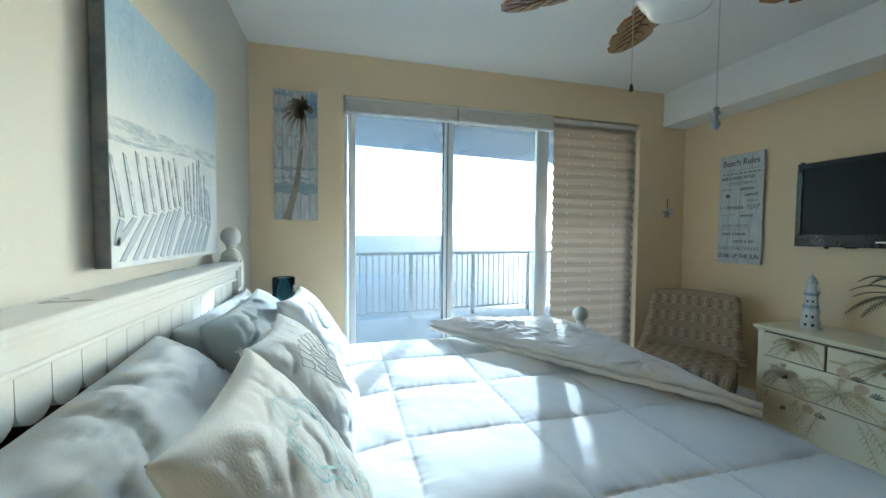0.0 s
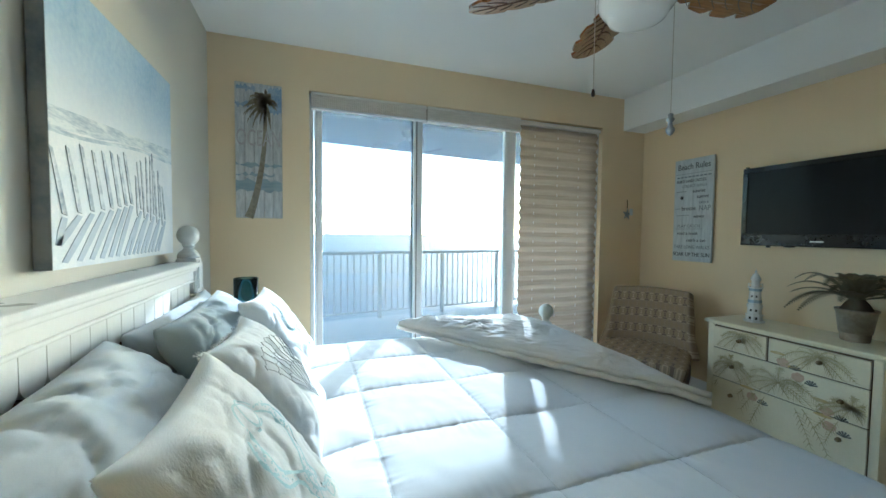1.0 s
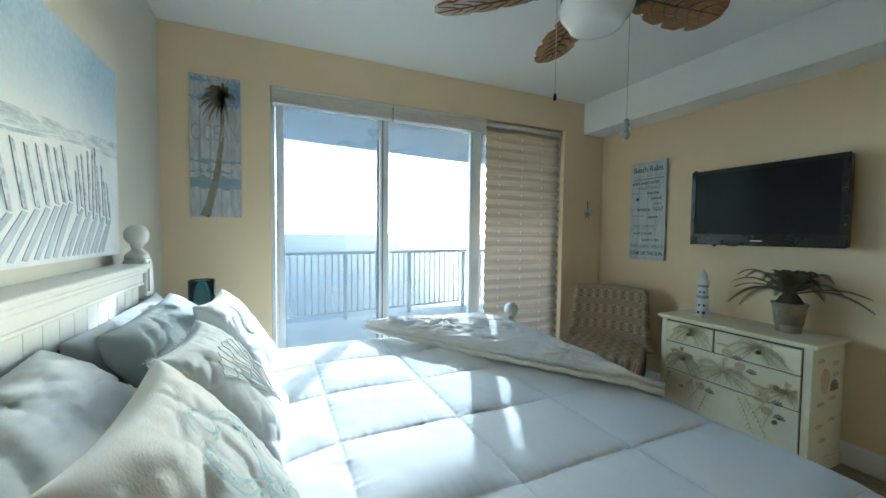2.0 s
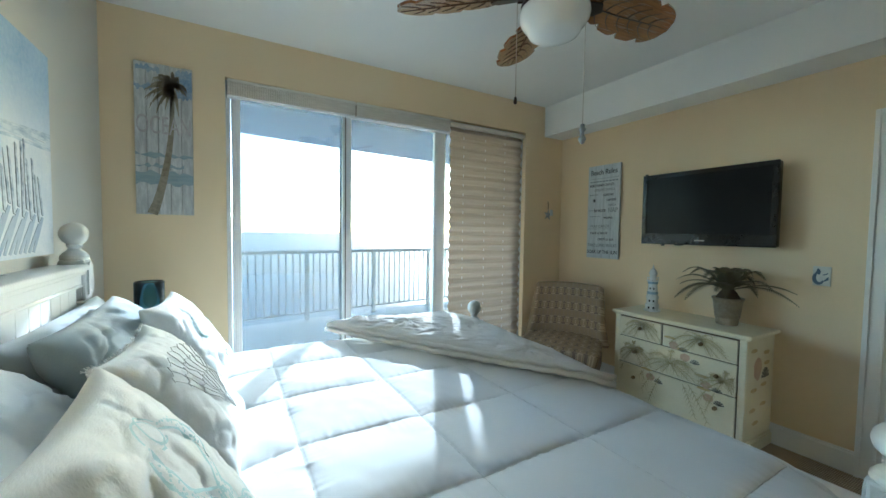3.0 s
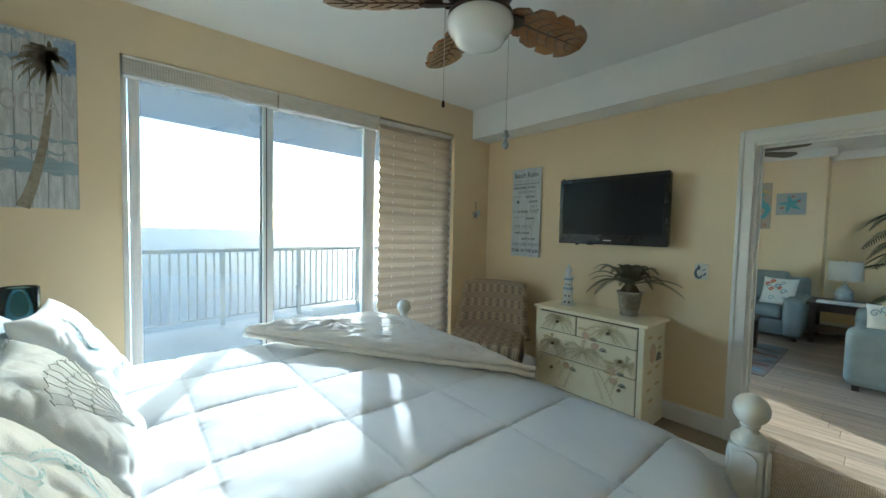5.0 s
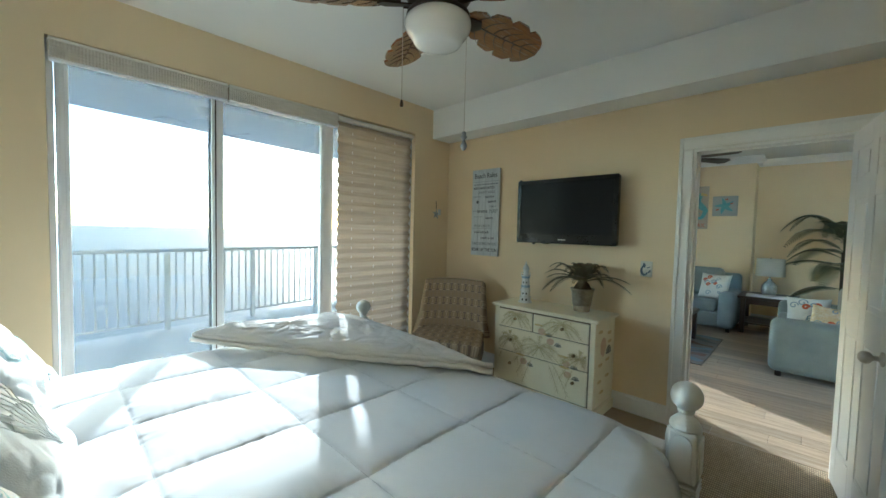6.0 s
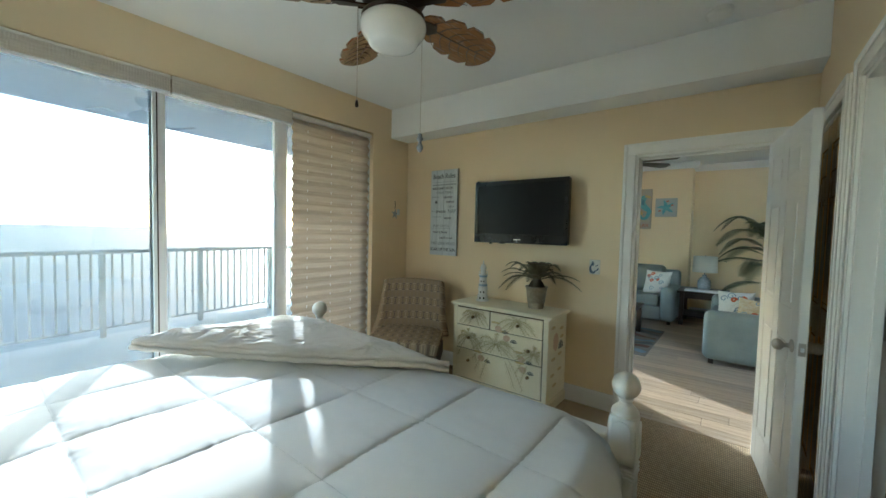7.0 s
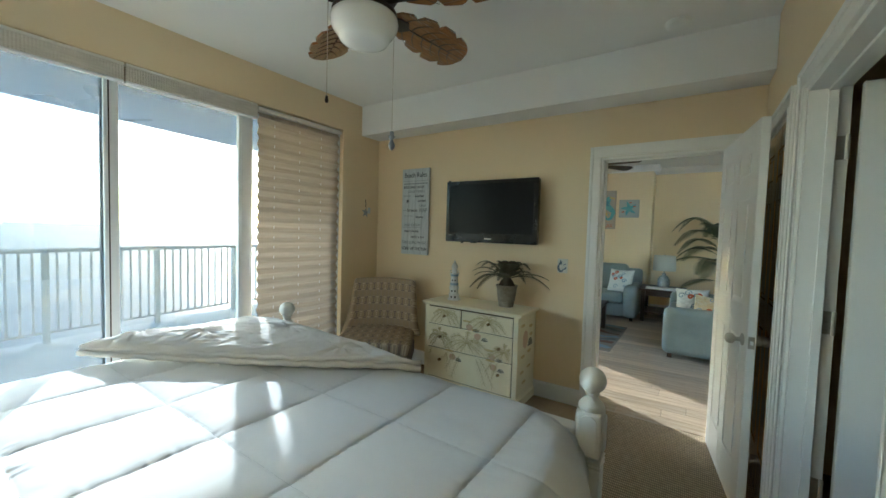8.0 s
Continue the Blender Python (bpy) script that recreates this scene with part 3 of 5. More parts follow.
def flap(u, v):
    """u runs along the diagonal edge, v from that edge to the far foot corner."""
    tip, end, corner = Vector((1.19, 2.40, 0)), Vector((2.07, 1.0, 0)), Vector((2.14, 2.36, 0))
    p = tip.lerp(end, u)
    q = tip.lerp(corner, min(1, u * 1.5)) if u < 0.667 else corner.lerp(Vector((2.15, 1.17, 0)), (u - 0.667) * 3)
    w = p.lerp(q, v)
    bowed = math.sin(math.pi * u) * (1 - v) * 0.03
    w += Vector((-0.84, -0.54, 0)) * bowed
    base = 0.775 - 0.04 * sm((w.x - 1.98) / 0.2)
    roll = 0.052 * (1 - (1 - min(1, v * 14)) ** 2) ** 0.5 * min(1, 0.55 + u * 3, 0.55 + (1 - u) * 6)
    hump = 0.055 * math.sin(math.pi * min(1, v * 1.1)) * math.sin(math.pi * min(1, u * 1.1 + 0.05)) ** 0.6
    z = base + roll + hump
    for k, c in enumerate(TUFTS):
        # creases running out from a gathered tuft
        dx, dy = w.x - c[0], w.y - c[1]
        d = math.hypot(dx, dy)
        a = math.atan2(dy, dx)
        z += (0.0045 * math.cos(a * 8 + k * 1.7 + 6 * d) + 0.003 * math.cos(a * 17 + k + 9 * d)) * math.exp(-d / 0.10) * min(1, d / 0.03) - 0.012 * math.exp(-(d / 0.02) ** 2)
    z += 0.002 * noise.noise(Vector((w.x * 13, w.y * 13, 4))) + 0.003 * noise.noise(Vector((w.x * 5, w.y * 5, 9)))
    crease = abs(noise.noise(Vector((w.x * 9 + w.y * 4, w.y * 12 - w.x * 6, 3)))) ** 0.5
    z -= (1 - crease) ** 3 * 0.006 * min(1, v * 12)
    z += 0.004 * noise.noise(Vector(((w.x + w.y) * 40, (w.x - w.y) * 9, 2)))
    e = 1 - min(1, (1 - u) * 22)
    z = base - 0.005 + (z - base + 0.005) * math.sqrt(max(0.0, 1 - e * e))
    if v <= 0.0:
        z = base - 0.005
    return Vector((w.x, w.y, z))


throw = thing("blanket", (1.8, 1.8, 0.77), "oatmeal pinch-tufted blanket folded back across the bed foot", "blanket")
TO = Vector((1.8, 1.8, 0.77))
part("folded_cloth", shift(sheet(B(), 220, 180, flap), TO), BLANKET, throw, smooth=True)


def hem_line(off, z):
    pts = []
    for k in range(41):
        p = flap(k / 40, 0.0)
        pts.append(Vector((p.x - 0.84 * off, p.y - 0.54 * off, p.z + z + 0.003 * math.sin(k * 1.9))))
    return pts


part("lower_layer", shift(tube(B(), hem_line(0.004, 0.012), 0.014, 8), TO), BLANKET, throw, smooth=True)
part("hem", shift(tube(B(), hem_line(-0.012, 0.036), 0.013, 8), TO), BLANKET, throw, smooth=True)

# ---- night stand and vase ----
WHITEWOOD = BEDWHITE
ns = thing("nightstand", (0.27, 2.62, 0), "white wooden nightstand beside the bed", "nightstand")
part("body", box(B(), -0.22, 0.22, -0.22, 0.22, 0.06, 0.72, 0.004), WHITEWOOD, ns)
part("top", box(B(), -0.24, 0.245, -0.24, 0.24, 0.7205, 0.75, 0.006), WHITEWOOD, ns)
part("plinth", box(B(), -0.2, 0.205, -0.2, 0.2, 0.0, 0.0595, 0.003), WHITEWOOD, ns)
for k in range(3):
    d = part("drawer", box(B(), 0.2205, 0.235, -0.2, 0.2, 0.09 + 0.21 * k, 0.28 + 0.21 * k, 0.004), WHITEWOOD, ns)
    part("knob", lathe(B(), [(0, 0.03), (0.012, 0.026), (0.014, 0.018), (0.006, 0.008), (0.006, 0)], (0.2355, 0, 0.185 + 0.21 * k), 14, pose(0, 0, 0, 0, 90, 0)), NICKEL, d, smooth=True)
vase = tagged(part("vase", lathe(B(), [(0, 0), (0.06, 0), (0.066, 0.01), (0.068, 0.2), (0.068, 0.358), (0.064, 0.36), (0.062, 0.354), (0.062, 0.02), (0, 0.015)], (0.285, 2.56, 0.75), 40), glass_mat("teal_glass", (0.36, 0.66, 0.82)), smooth=True),
              "deep teal glass cylinder vase on the nightstand", "vase")

# ---- canvas over the bed ----
SAND = mat("canvas_sand", (0.84, 0.87, 0.90), (0.70, 0.76, 0.83), 0.5, fine=90, bump=0.15, scale=7)
SKYC = mat("canvas_sky", (0.22, 0.40, 0.66), (0.52, 0.67, 0.82), 0.4, fine=60, bump=0.12, scale=2.6, mix=0.9)


def pale_towards(m, axis, z0, z1, colour):
    """Brushes a paint paler from height z1 down to z0, as a painted sky pales to its horizon."""
    n, l = m.node_tree.nodes, m.node_tree.links
    p = n["Principled BSDF"]
    old = p.inputs["Base Color"].links[0].from_socket
    co, sep, r, mx = n.new("ShaderNodeTexCoord"), n.new("ShaderNodeSeparateXYZ"), n.new("ShaderNodeMapRange"), n.new("ShaderNodeMix")
    l.new(co.outputs["Object"], sep.inputs[0])
    l.new(sep.outputs[axis], r.inputs[0])
    r.inputs[1].default_value, r.inputs[2].default_value, r.inputs[3].default_value, r.inputs[4].default_value = z0, z1, 0.7, 0.0
    mx.data_type = "RGBA"
    l.new(r.outputs[0], mx.inputs[0])
    l.new(old, mx.inputs[6])
    mx.inputs[7].default_value = (*colour, 1)
    l.new(mx.outputs[2], p.inputs["Base Color"])
    return m


pale_towards(SKYC, "Z", 0.43, 0.66, (0.87, 0.90, 0.92))
SEAC = mat("canvas_sea", (0.30, 0.42, 0.56), (0.72, 0.79, 0.84), 0.45, fine=40, bump=0.12, scale=9, stretch=(1, 1, 5))
DUNE = mat("canvas_shadow_blue", (0.34, 0.45, 0.60), (0.46, 0.55, 0.67), 0.5, fine=60, bump=0.1)
PICK = mat("canvas_fence_wood", (0.20, 0.28, 0.40), (0.66, 0.72, 0.78), 0.5, scale=22, fine=70, bump=0.2)
EDGE = mat("canvas_dark_edge", (0.10, 0.135, 0.18), (0.25, 0.265, 0.28), 0.6, scale=7, fine=40)
cv = thing("canvas_painting", (0.0, 1.682, 1.288), "large blue-grey beach canvas with a slatted dune fence", "painting")
CW, CH, CD = 0.437, 0.777, 0.045
part("edge", box(B(), 0.004, CD - 0.002, -CW, CW, 0, CH, 0.003), EDGE, cv, "painted dark canvas edge")


def flat(parent, name, pts, x, material, label="", th=0.0012):
    """A flat painted shape facing +x, from (y, z) points."""
    return part(name, prism(B(), pts, th, Matrix(((0, 0, 1, x), (1, 0, 0, 0), (0, 1, 0, 0), (0, 0, 0, 1)))), material, parent, label)


n = 20
ys = [-CW + 2 * CW * k / n for k in range(n + 1)]
shore = lambda y: 0.385 + 0.07 * y + 0.008 * math.sin(y * 8 + 1)
skyline = lambda y: 0.446 + 0.068 * y
flat(cv, "sand", [(-CW, 0), (CW, 0)] + [(y, shore(y)) for y in ys[::-1]], CD - 0.002, SAND, "pale painted sand")
flat(cv, "sea_band", [(y, shore(y)) for y in ys] + [(y, skyline(y)) for y in ys[::-1]], CD - 0.002, SEAC, "painted slate-blue sea")
flat(cv, "sky", [(y, skyline(y)) for y in ys] + [(CW, CH), (-CW, CH)], CD - 0.002, SKYC, "cloudy painted sky")
rnd = random.Random(11)
for k in range(5):
    y = -0.40 + 0.17 * k
    flat(cv, "surf_line", [(y, shore(y) + 0.012), (y + 0.14, shore(y + 0.14) + 0.018), (y + 0.20, shore(y + 0.2) + 0.013), (y + 0.10, shore(y + 0.1) + 0.010)] if y < 0.2 else
         [(y, shore(y) + 0.03), (y + 0.12, shore(y + 0.12) + 0.034), (y + 0.10, shore(y + 0.1) + 0.028)], CD - 0.0007, SAND)
# tall leaning pickets, then a crowd of thinner ones running away over the dune
ROW = [(-0.385 + 0.072 * k - 0.0022 * k * k, 0.145 + 0.008 * k, 0.165, 0.011) for k in range(8)] + [(0.06 + 0.031 * k, 0.16 - 0.004 * k + 0.03 * (k % 2), 0.08 + 0.155 * math.sin(0.35 + 0.27 * k), 0.0075) for k in range(10)]
for y, b0, hgt, w in ROW:
    lean = -0.05 if w > 0.01 else rnd.uniform(-0.03, 0.0)
    hgt *= rnd.uniform(0.92, 1.08)
    flat(cv, "picket", [(y - w, b0), (y + w, b0 - 0.004), (y + lean * 0.5 + w * 1.1, b0 + hgt * 0.5), (y + lean + w * 0.7, b0 + hgt), (y + lean - w * 0.7, b0 + hgt + 0.006), (y + lean * 0.5 - w * 0.8, b0 + hgt * 0.5)], CD - 0.0004, PICK, th=0.002)
for y, b0, hgt, w in ROW:
    # each shadow slants forward over the sand
    far = max(-CW + 0.012, y - 0.17 + 0.10 * (y + CW))
    low = 0.014 if y - 0.17 + 0.10 * (y + CW) > -CW + 0.012 else 0.06
    flat(cv, "stripe_shadow", [(y - w, b0 - 0.008), (y + w * 1.2, b0 - 0.012), (0.5 * (y + far) + w * 1.5, 0.5 * (b0 + low) - 0.012), (far + w * 2.2, low), (far - w * 0.2 + 0.002, low + 0.004), (0.5 * (y + far) - w, 0.5 * (b0 + low) - 0.004)], CD - 0.0007, DUNE)

# ---- plank sign with a palm ----
def lettering(parent, text, at, height, material, m, squeeze=1.0, name="lettering", label="", depth=0.0008):
    cu = bpy.data.curves.new("lettering", "FONT")
    cu.body, cu.size, cu.extrude, cu.align_x = text, height / 0.7, depth / squeeze, "CENTER"
    tmp = bpy.data.objects.new("lettering", cu)
    scene.collection.objects.link(tmp)
    bpy.context.view_layer.update()
    me = bpy.data.meshes.new_from_object(tmp.evaluated_get(bpy.context.evaluated_depsgraph_get()))
    bpy.data.objects.remove(tmp)
    me.transform(Matrix.Translation(at) @ m @ Matrix.Diagonal((squeeze, 1, 1, 1)))
    me.materials.clear()
    me.materials.append(material)
    ob = new(name, me)
    ob.parent = parent
    if label:
        tagged(ob, label)
    return ob


WHITEWASH = mat("whitewashed_board", (0.66, 0.66, 0.64), (0.46, 0.465, 0.46), 0.7, scale=8, fine=40, bump=0.3, stretch=(6, 6, 1), vary=0.06)
INKGREY = mat("faded_grey_ink", (0.20, 0.20, 0.21), (0.28, 0.28, 0.29), 0.8)
FADED = mat("faded_mauve_ink", (0.38, 0.345, 0.35), (0.52, 0.49, 0.485), 0.8, scale=40, mix=0.9)
PALMINK = mat("palm_ink", (0.21, 0.175, 0.115), (0.34, 0.30, 0.22), 0.8, scale=30)
SKYINK = mat("faded_blue_wash", (0.18, 0.28, 0.44), (0.40, 0.46, 0.53), 0.75, scale=9)
SEAINK = mat("grey_sea_wash", (0.25, 0.33, 0.38), (0.34, 0.40, 0.43), 0.75, scale=12, stretch=(1, 1, 5))
oc = thing("palm_sign", (0.315, 3.0, 1.485), "whitewashed plank sign with a palm tree and faded lettering", "sign")
M_N = pose(0, 0, 0, 90, 0, 0)      # from (x, y) of a drawing to the face of a north wall
for k in range(5):
    x0 = -0.15 + 0.06 * k
    part("plank", box(B(), x0 + 0.001, x0 + 0.059, -0.022, -0.006, 0.0, 0.935 - 0.003 * (k % 2), 0.002), WHITEWASH, oc)
part("backing", box(B(), -0.13, 0.13, -0.0055, 0.0, 0.05, 0.88), INKGREY, oc)


def wash(x0, x1, z0, z1, material, d, name, seed):
    """A worn patch of colour with a ragged outline."""
    r = random.Random(seed)
    pts = [(x0 + (x1 - x0) * k / 12, z0 + r.uniform(-0.012, 0.012)) for k in range(13)] + [(x1 - (x1 - x0) * k / 12, z1 + r.uniform(-0.014, 0.014)) for k in range(13)]
    return part(name, prism(B(), pts, 0.0006, Matrix.Translation((0, -0.0222 - d, 0)) @ M_N), material, oc)


wash(-0.148, 0.148, 0.19, 0.265, SEAINK, 0.0002, "sea_wash", 1)
wash(-0.148, -0.06, 0.77, 0.80, SKYINK, 0.0002, "sky_wash", 2)
wash(0.06, 0.148, 0.74, 0.915, SKYINK, 0.0002, "sky_wash", 3)
wash(-0.14, -0.02, 0.88, 0.915, SKYINK, 0.0002, "sky_wash", 5)
wash(-0.148, 0.148, 0.36, 0.38, SEAINK, 0.0002, "surf_wash", 6)
wash(-0.148, 0.10, 0.30, 0.312, SEAINK, 0.0002, "surf_wash", 7)
lettering(oc, "OCEAN", (0.0, -0.0235, 0.505), 0.112, FADED, M_N, 0.52, "lettering", "faded grey capital letters")


def ribbon(bm, pts, wd, m):
    """A tapering flat stroke through (x, y) points."""
    rows = []
    for k, p in enumerate(pts):
        a, b = Vector(pts[max(0, k - 1)]), Vector(pts[min(len(pts) - 1, k + 1)])
        d = (b - a).normalized()
        s = Vector((-d.y, d.x)) * wd[k]
        p = Vector(p)
        rows.append([bm.verts.new(m @ Vector((*(p - s), 0))), bm.verts.new(m @ Vector((*(p + s), 0)))])
    for a, b in zip(rows, rows[1:]):
        bm.faces.new((a[0], b[0], b[1], a[1]))


bm = B()
mm = Matrix.Translation((0, -0.0245, 0)) @ M_N
ribbon(bm, [(-0.068 + 0.11 * (k / 12) ** 0.75 + 0.025 * math.sin(k / 12 * 3), 0.002 + 0.795 * k / 12) for k in range(13)], [0.028 - 0.0185 * (k / 12) ** 0.6 for k in range(13)], mm)
rnd = random.Random(21)
for k in range(16):
    a = 0.1 + 5.0 * k / 15
    L = rnd.uniform(0.08, 0.15)
    cx, cz = 0.05, 0.80
    pts = [(max(-0.147, min(0.147, cx + L * q * math.cos(a) * 0.85 - 0.02 * q)), min(0.925, cz + L * q * math.sin(a) + 0.04 * q - 0.07 * q * q)) for q in [j / 6 for j in range(7)]]
    ribbon(bm, pts, [0.003, 0.007, 0.009, 0.010, 0.009, 0.006, 0.001], mm)
    for q in range(2, 7):
        x, z = pts[q]
        for s_ in (0.0, 0.5):
            x1, z1 = x + s_ * (pts[q - 1][0] - x), z + s_ * (pts[q - 1][1] - z)
            ribbon(bm, [(x1, z1), (max(-0.147, min(0.147, x1 + 0.012 * math.cos(a))), z1 - rnd.uniform(0.015, 0.04))], [0.0038, 0.0008], mm)
part("palm_picture", bm, PALMINK, oc, "dark printed palm tree")

# ---- east wall: sign, television, dresser ----
M_E = Matrix(((0, 0, -1, 0), (-1, 0, 0, 0), (0, 1, 0, 0), (0, 0, 0, 1)))   # from a drawing to the face of an east wall
PALEBOARD = mat("pale_blue_white_board", (0.66, 0.70, 0.71), (0.54, 0.58, 0.60), 0.7, scale=9, fine=50, bump=0.25, stretch=(6, 6, 1), vary=0.05)
INK = mat("charcoal_ink", (0.05, 0.06, 0.075), None, 0.8)
INK2 = mat("faded_slate_ink", (0.25, 0.30, 0.33), None, 0.8)
br = thing("beach_rules_sign", (X1, 2.435, 1.165), "pale whitewashed board sign lettered with beach rules", "sign")
for k in range(4):
    y0 = -0.178 + 0.089 * k
    part("plank", box(B(), -0.032, -0.014, y0 + 0.0008, y0 + 0.0882, 0.0, 0.905, 0.002), PALEBOARD, br)
for z in (0.12, 0.78):
    part("batten", box(B(), -0.0135, 0.0, -0.15, 0.15, z - 0.03, z + 0.03, 0.002), PALEBOARD, br)


def rule_line(text, z, h, ink=INK, y=0.0, sq=1.0):
    lettering(br, text, (-0.0332, y, z), h, ink, M_E, sq, "lettering")


def bars(z, h, y0, y1, n, ink=INK2):
    bm = B()
    w = (y1 - y0) / n
    for k in range(n):
        box(bm, -0.0334, -0.0322, y0 + w * k + w * 0.1, y0 + w * (k + 0.82), z, z + h)
    part("print_bars", bm, ink, br)


rule_line("Beach Rules", 0.815, 0.05, INK, 0, 0.86)
for z, y0, y1 in ((0.775, -0.165, 0.165), (0.285, -0.09, 0.165)):
    part("rule_line", box(B(), -0.0334, -0.0322, y0, y1, z, z + 0.003), INK2, br)
bars(0.742, 0.012, -0.16, 0.16, 9)
rule_line("BUILD SAND CASTLES", 0.700, 0.024, INK, 0.02, 0.80)
rule_line("COLLECT SHELLS", 0.655, 0.022, INK2, -0.01, 0.92)
rule_line("sunrise", 0.605, 0.030, INK, -0.055, 0.95)
rule_line("sunset", 0.555, 0.030, INK, -0.09, 0.95)
rule_line("TAKE A", 0.505, 0.020, INK2, -0.10, 0.9)
rule_line("breeze", 0.452, 0.036, INK, 0.035, 0.95)
rule_line("NAP", 0.445, 0.046, INK2, -0.11, 0.8)
rule_line("waves", 0.385, 0.028, INK, -0.06, 1.0)
rule_line("PLAY CATCH", 0.30, 0.026, INK2, 0.03, 0.95)
rule_line("read a book", 0.235, 0.028, INK, 0.04, 1.0)
rule_line("catch a tan", 0.175, 0.028, INK, -0.04, 1.0)
rule_line("TAKE LONG WALKS", 0.112, 0.030, INK2, 0, 0.84)
rule_line("SOAK UP THE SUN", 0.045, 0.034, INK, 0, 0.82)
bars(0.617, 0.007, 0.06, 0.16, 5)
bars(0.465, 0.006, 0.11, 0.165, 3)
bars(0.405, 0.006, 0.03, 0.15, 6)
bm = B()
for k in range(12):
    a = math.tau * k / 12
    ribbon(bm, [(-0.10 + 0.008 * math.cos(a), 0.565 + 0.008 * math.sin(a)), (-0.10 + 0.022 * math.cos(a), 0.565 + 0.022 * math.sin(a))], [0.003, 0.0006], Matrix.Translation((-0.0335, 0, 0)) @ M_E)
lathe(bm, [(0, 0.001), (0.010, 0.001), (0.010, 0)], (-0.0325, 0.10, 0.565), 16, pose(0, 0, 0, 0, -90, 0))
part("sun_mark", bm, INK, br)

BLACKP = mat("glossy_black_plastic", (0.012, 0.011, 0.010), (0.016, 0.015, 0.014), 0.12, bump=0.0, spec=0.45)
SCREEN = mat("dark_screen", (0.010, 0.010, 0.011), (0.012, 0.012, 0.013), 0.2, bump=0.0, spec=0.2)
tv = thing("television", (3.76, 1.52, 1.325), "black flat television with a glossy frame on the wall", "television")
part("cabinet", box(B(), -0.012, 0.045, -0.455, 0.455, 0.002, 0.57, 0.012), BLACKP, tv)
bez = B()
box(bez, -0.024, -0.0125, -0.458, 0.458, 0.0, 0.085, 0.005)
box(bez, -0.024, -0.0125, -0.458, 0.458, 0.535, 0.572, 0.005)
for a in (-0.458, 0.422):
    box(bez, -0.024, -0.0125, a, a + 0.036, 0.0855, 0.5345, 0.004)
part("frame", bez, BLACKP, tv)
part("screen", box(B(), -0.0165, -0.0125, -0.4215, 0.4215, 0.0858, 0.5342), SCREEN, tv, "dark switched-off screen")
part("badge", box(B(), -0.0252, -0.0242, -0.035, 0.035, 0.032, 0.040), NICKEL, tv, "plain silver badge")
part("stand_lug", lathe(B(), [(0, -0.014), (0.012, -0.012), (0.014, 0.0), (0.014, 0.006)], (-0.01, 0.28, 0.0), 14), BLACKP, tv)
part("stand_lug", lathe(B(), [(0, -0.008), (0.03, -0.006), (0.032, 0.0), (0.032, 0.006)], (0.0, 0.16, 0.0), 14), BLACKP, tv)
part("sensor_knob", lathe(B(), [(0.012, 0), (0.012, 0.012), (0, 0.014)], (-0.01, 0.435, 0.57), 12), BLACKP, tv)
part("wall_bracket", box(B(), 0.0455, 0.095, -0.2, 0.2, 0.15, 0.42, 0.004), BRONZE, tv)

CREAM = mat("cream_painted_wood", (0.88, 0.80, 0.59), (0.83, 0.745, 0.53), 0.35, fine=70, bump=0.06, scale=5)
OLIVE = mat("olive_brush_paint", (0.44, 0.35, 0.15), (0.62, 0.53, 0.29), 0.5, scale=20)
PEACH = mat("peach_shell_paint", (0.62, 0.40, 0.26), (0.70, 0.52, 0.36), 0.5, scale=30, fine=90, mix=1.0)
OCHRE = mat("ochre_brush_paint", (0.62, 0.45, 0.16), (0.68, 0.55, 0.30), 0.5, scale=20)
CHAR = mat("charcoal_shell_paint", (0.10, 0.10, 0.08), (0.22, 0.21, 0.17), 0.5, scale=25)
GROOVE = mat("gap_shade", (0.16, 0.12, 0.07), None, 0.9)
KNOB = mat("aged_bronze_knob", (0.42, 0.31, 0.15), (0.26, 0.18, 0.08), 0.5, metal=0.3, scale=40)
DX, DW, DH = 3.455, 0.455, 0.78              # front, half width, height
DYC = 1.535
dr = thing("dresser", (DX, DYC, 0), "cream painted dresser with palm trees and shells on its drawers", "dresser")
DD = X1 - DX - 0.004
part("carcass", box(B(), 0.012, DD, -DW, DW, 0.09, DH - 0.032, 0.004), CREAM, dr)
bm = B()
box(bm, -0.018, DD + 0.002, -DW - 0.03, DW + 0.03, DH - 0.024, DH, 0.009, seg=3)
box(bm, -0.008, DD, -DW - 0.016, DW + 0.016, DH - 0.0315, DH - 0.0245, 0.003)
part("top", bm, CREAM, dr)
bm = B()
box(bm, 0.0, DD, -DW - 0.014, DW + 0.014, 0.0, 0.075, 0.005)
box(bm, 0.004, DD, -DW - 0.006, DW + 0.006, 0.0755, 0.0895, 0.006)
part("plinth", bm, CREAM, dr)
for a in (-DW, DW - 0.04):
    part("stile", box(B(), -0.002, 0.0115, a, a + 0.04, 0.09, DH - 0.033, 0.003), CREAM, dr)
# dark sheet colours in the shade between the drawer fronts
part("gap_shade_board", box(B(), 0.006, 0.0118, -DW + 0.041, DW - 0.041, 0.092, DH - 0.034), GROOVE, dr, "dark shadow gaps round the drawers")
rows = [(0.585, 0.735), (0.372, 0.578), (0.102, 0.365)]
RND = random.Random(33)


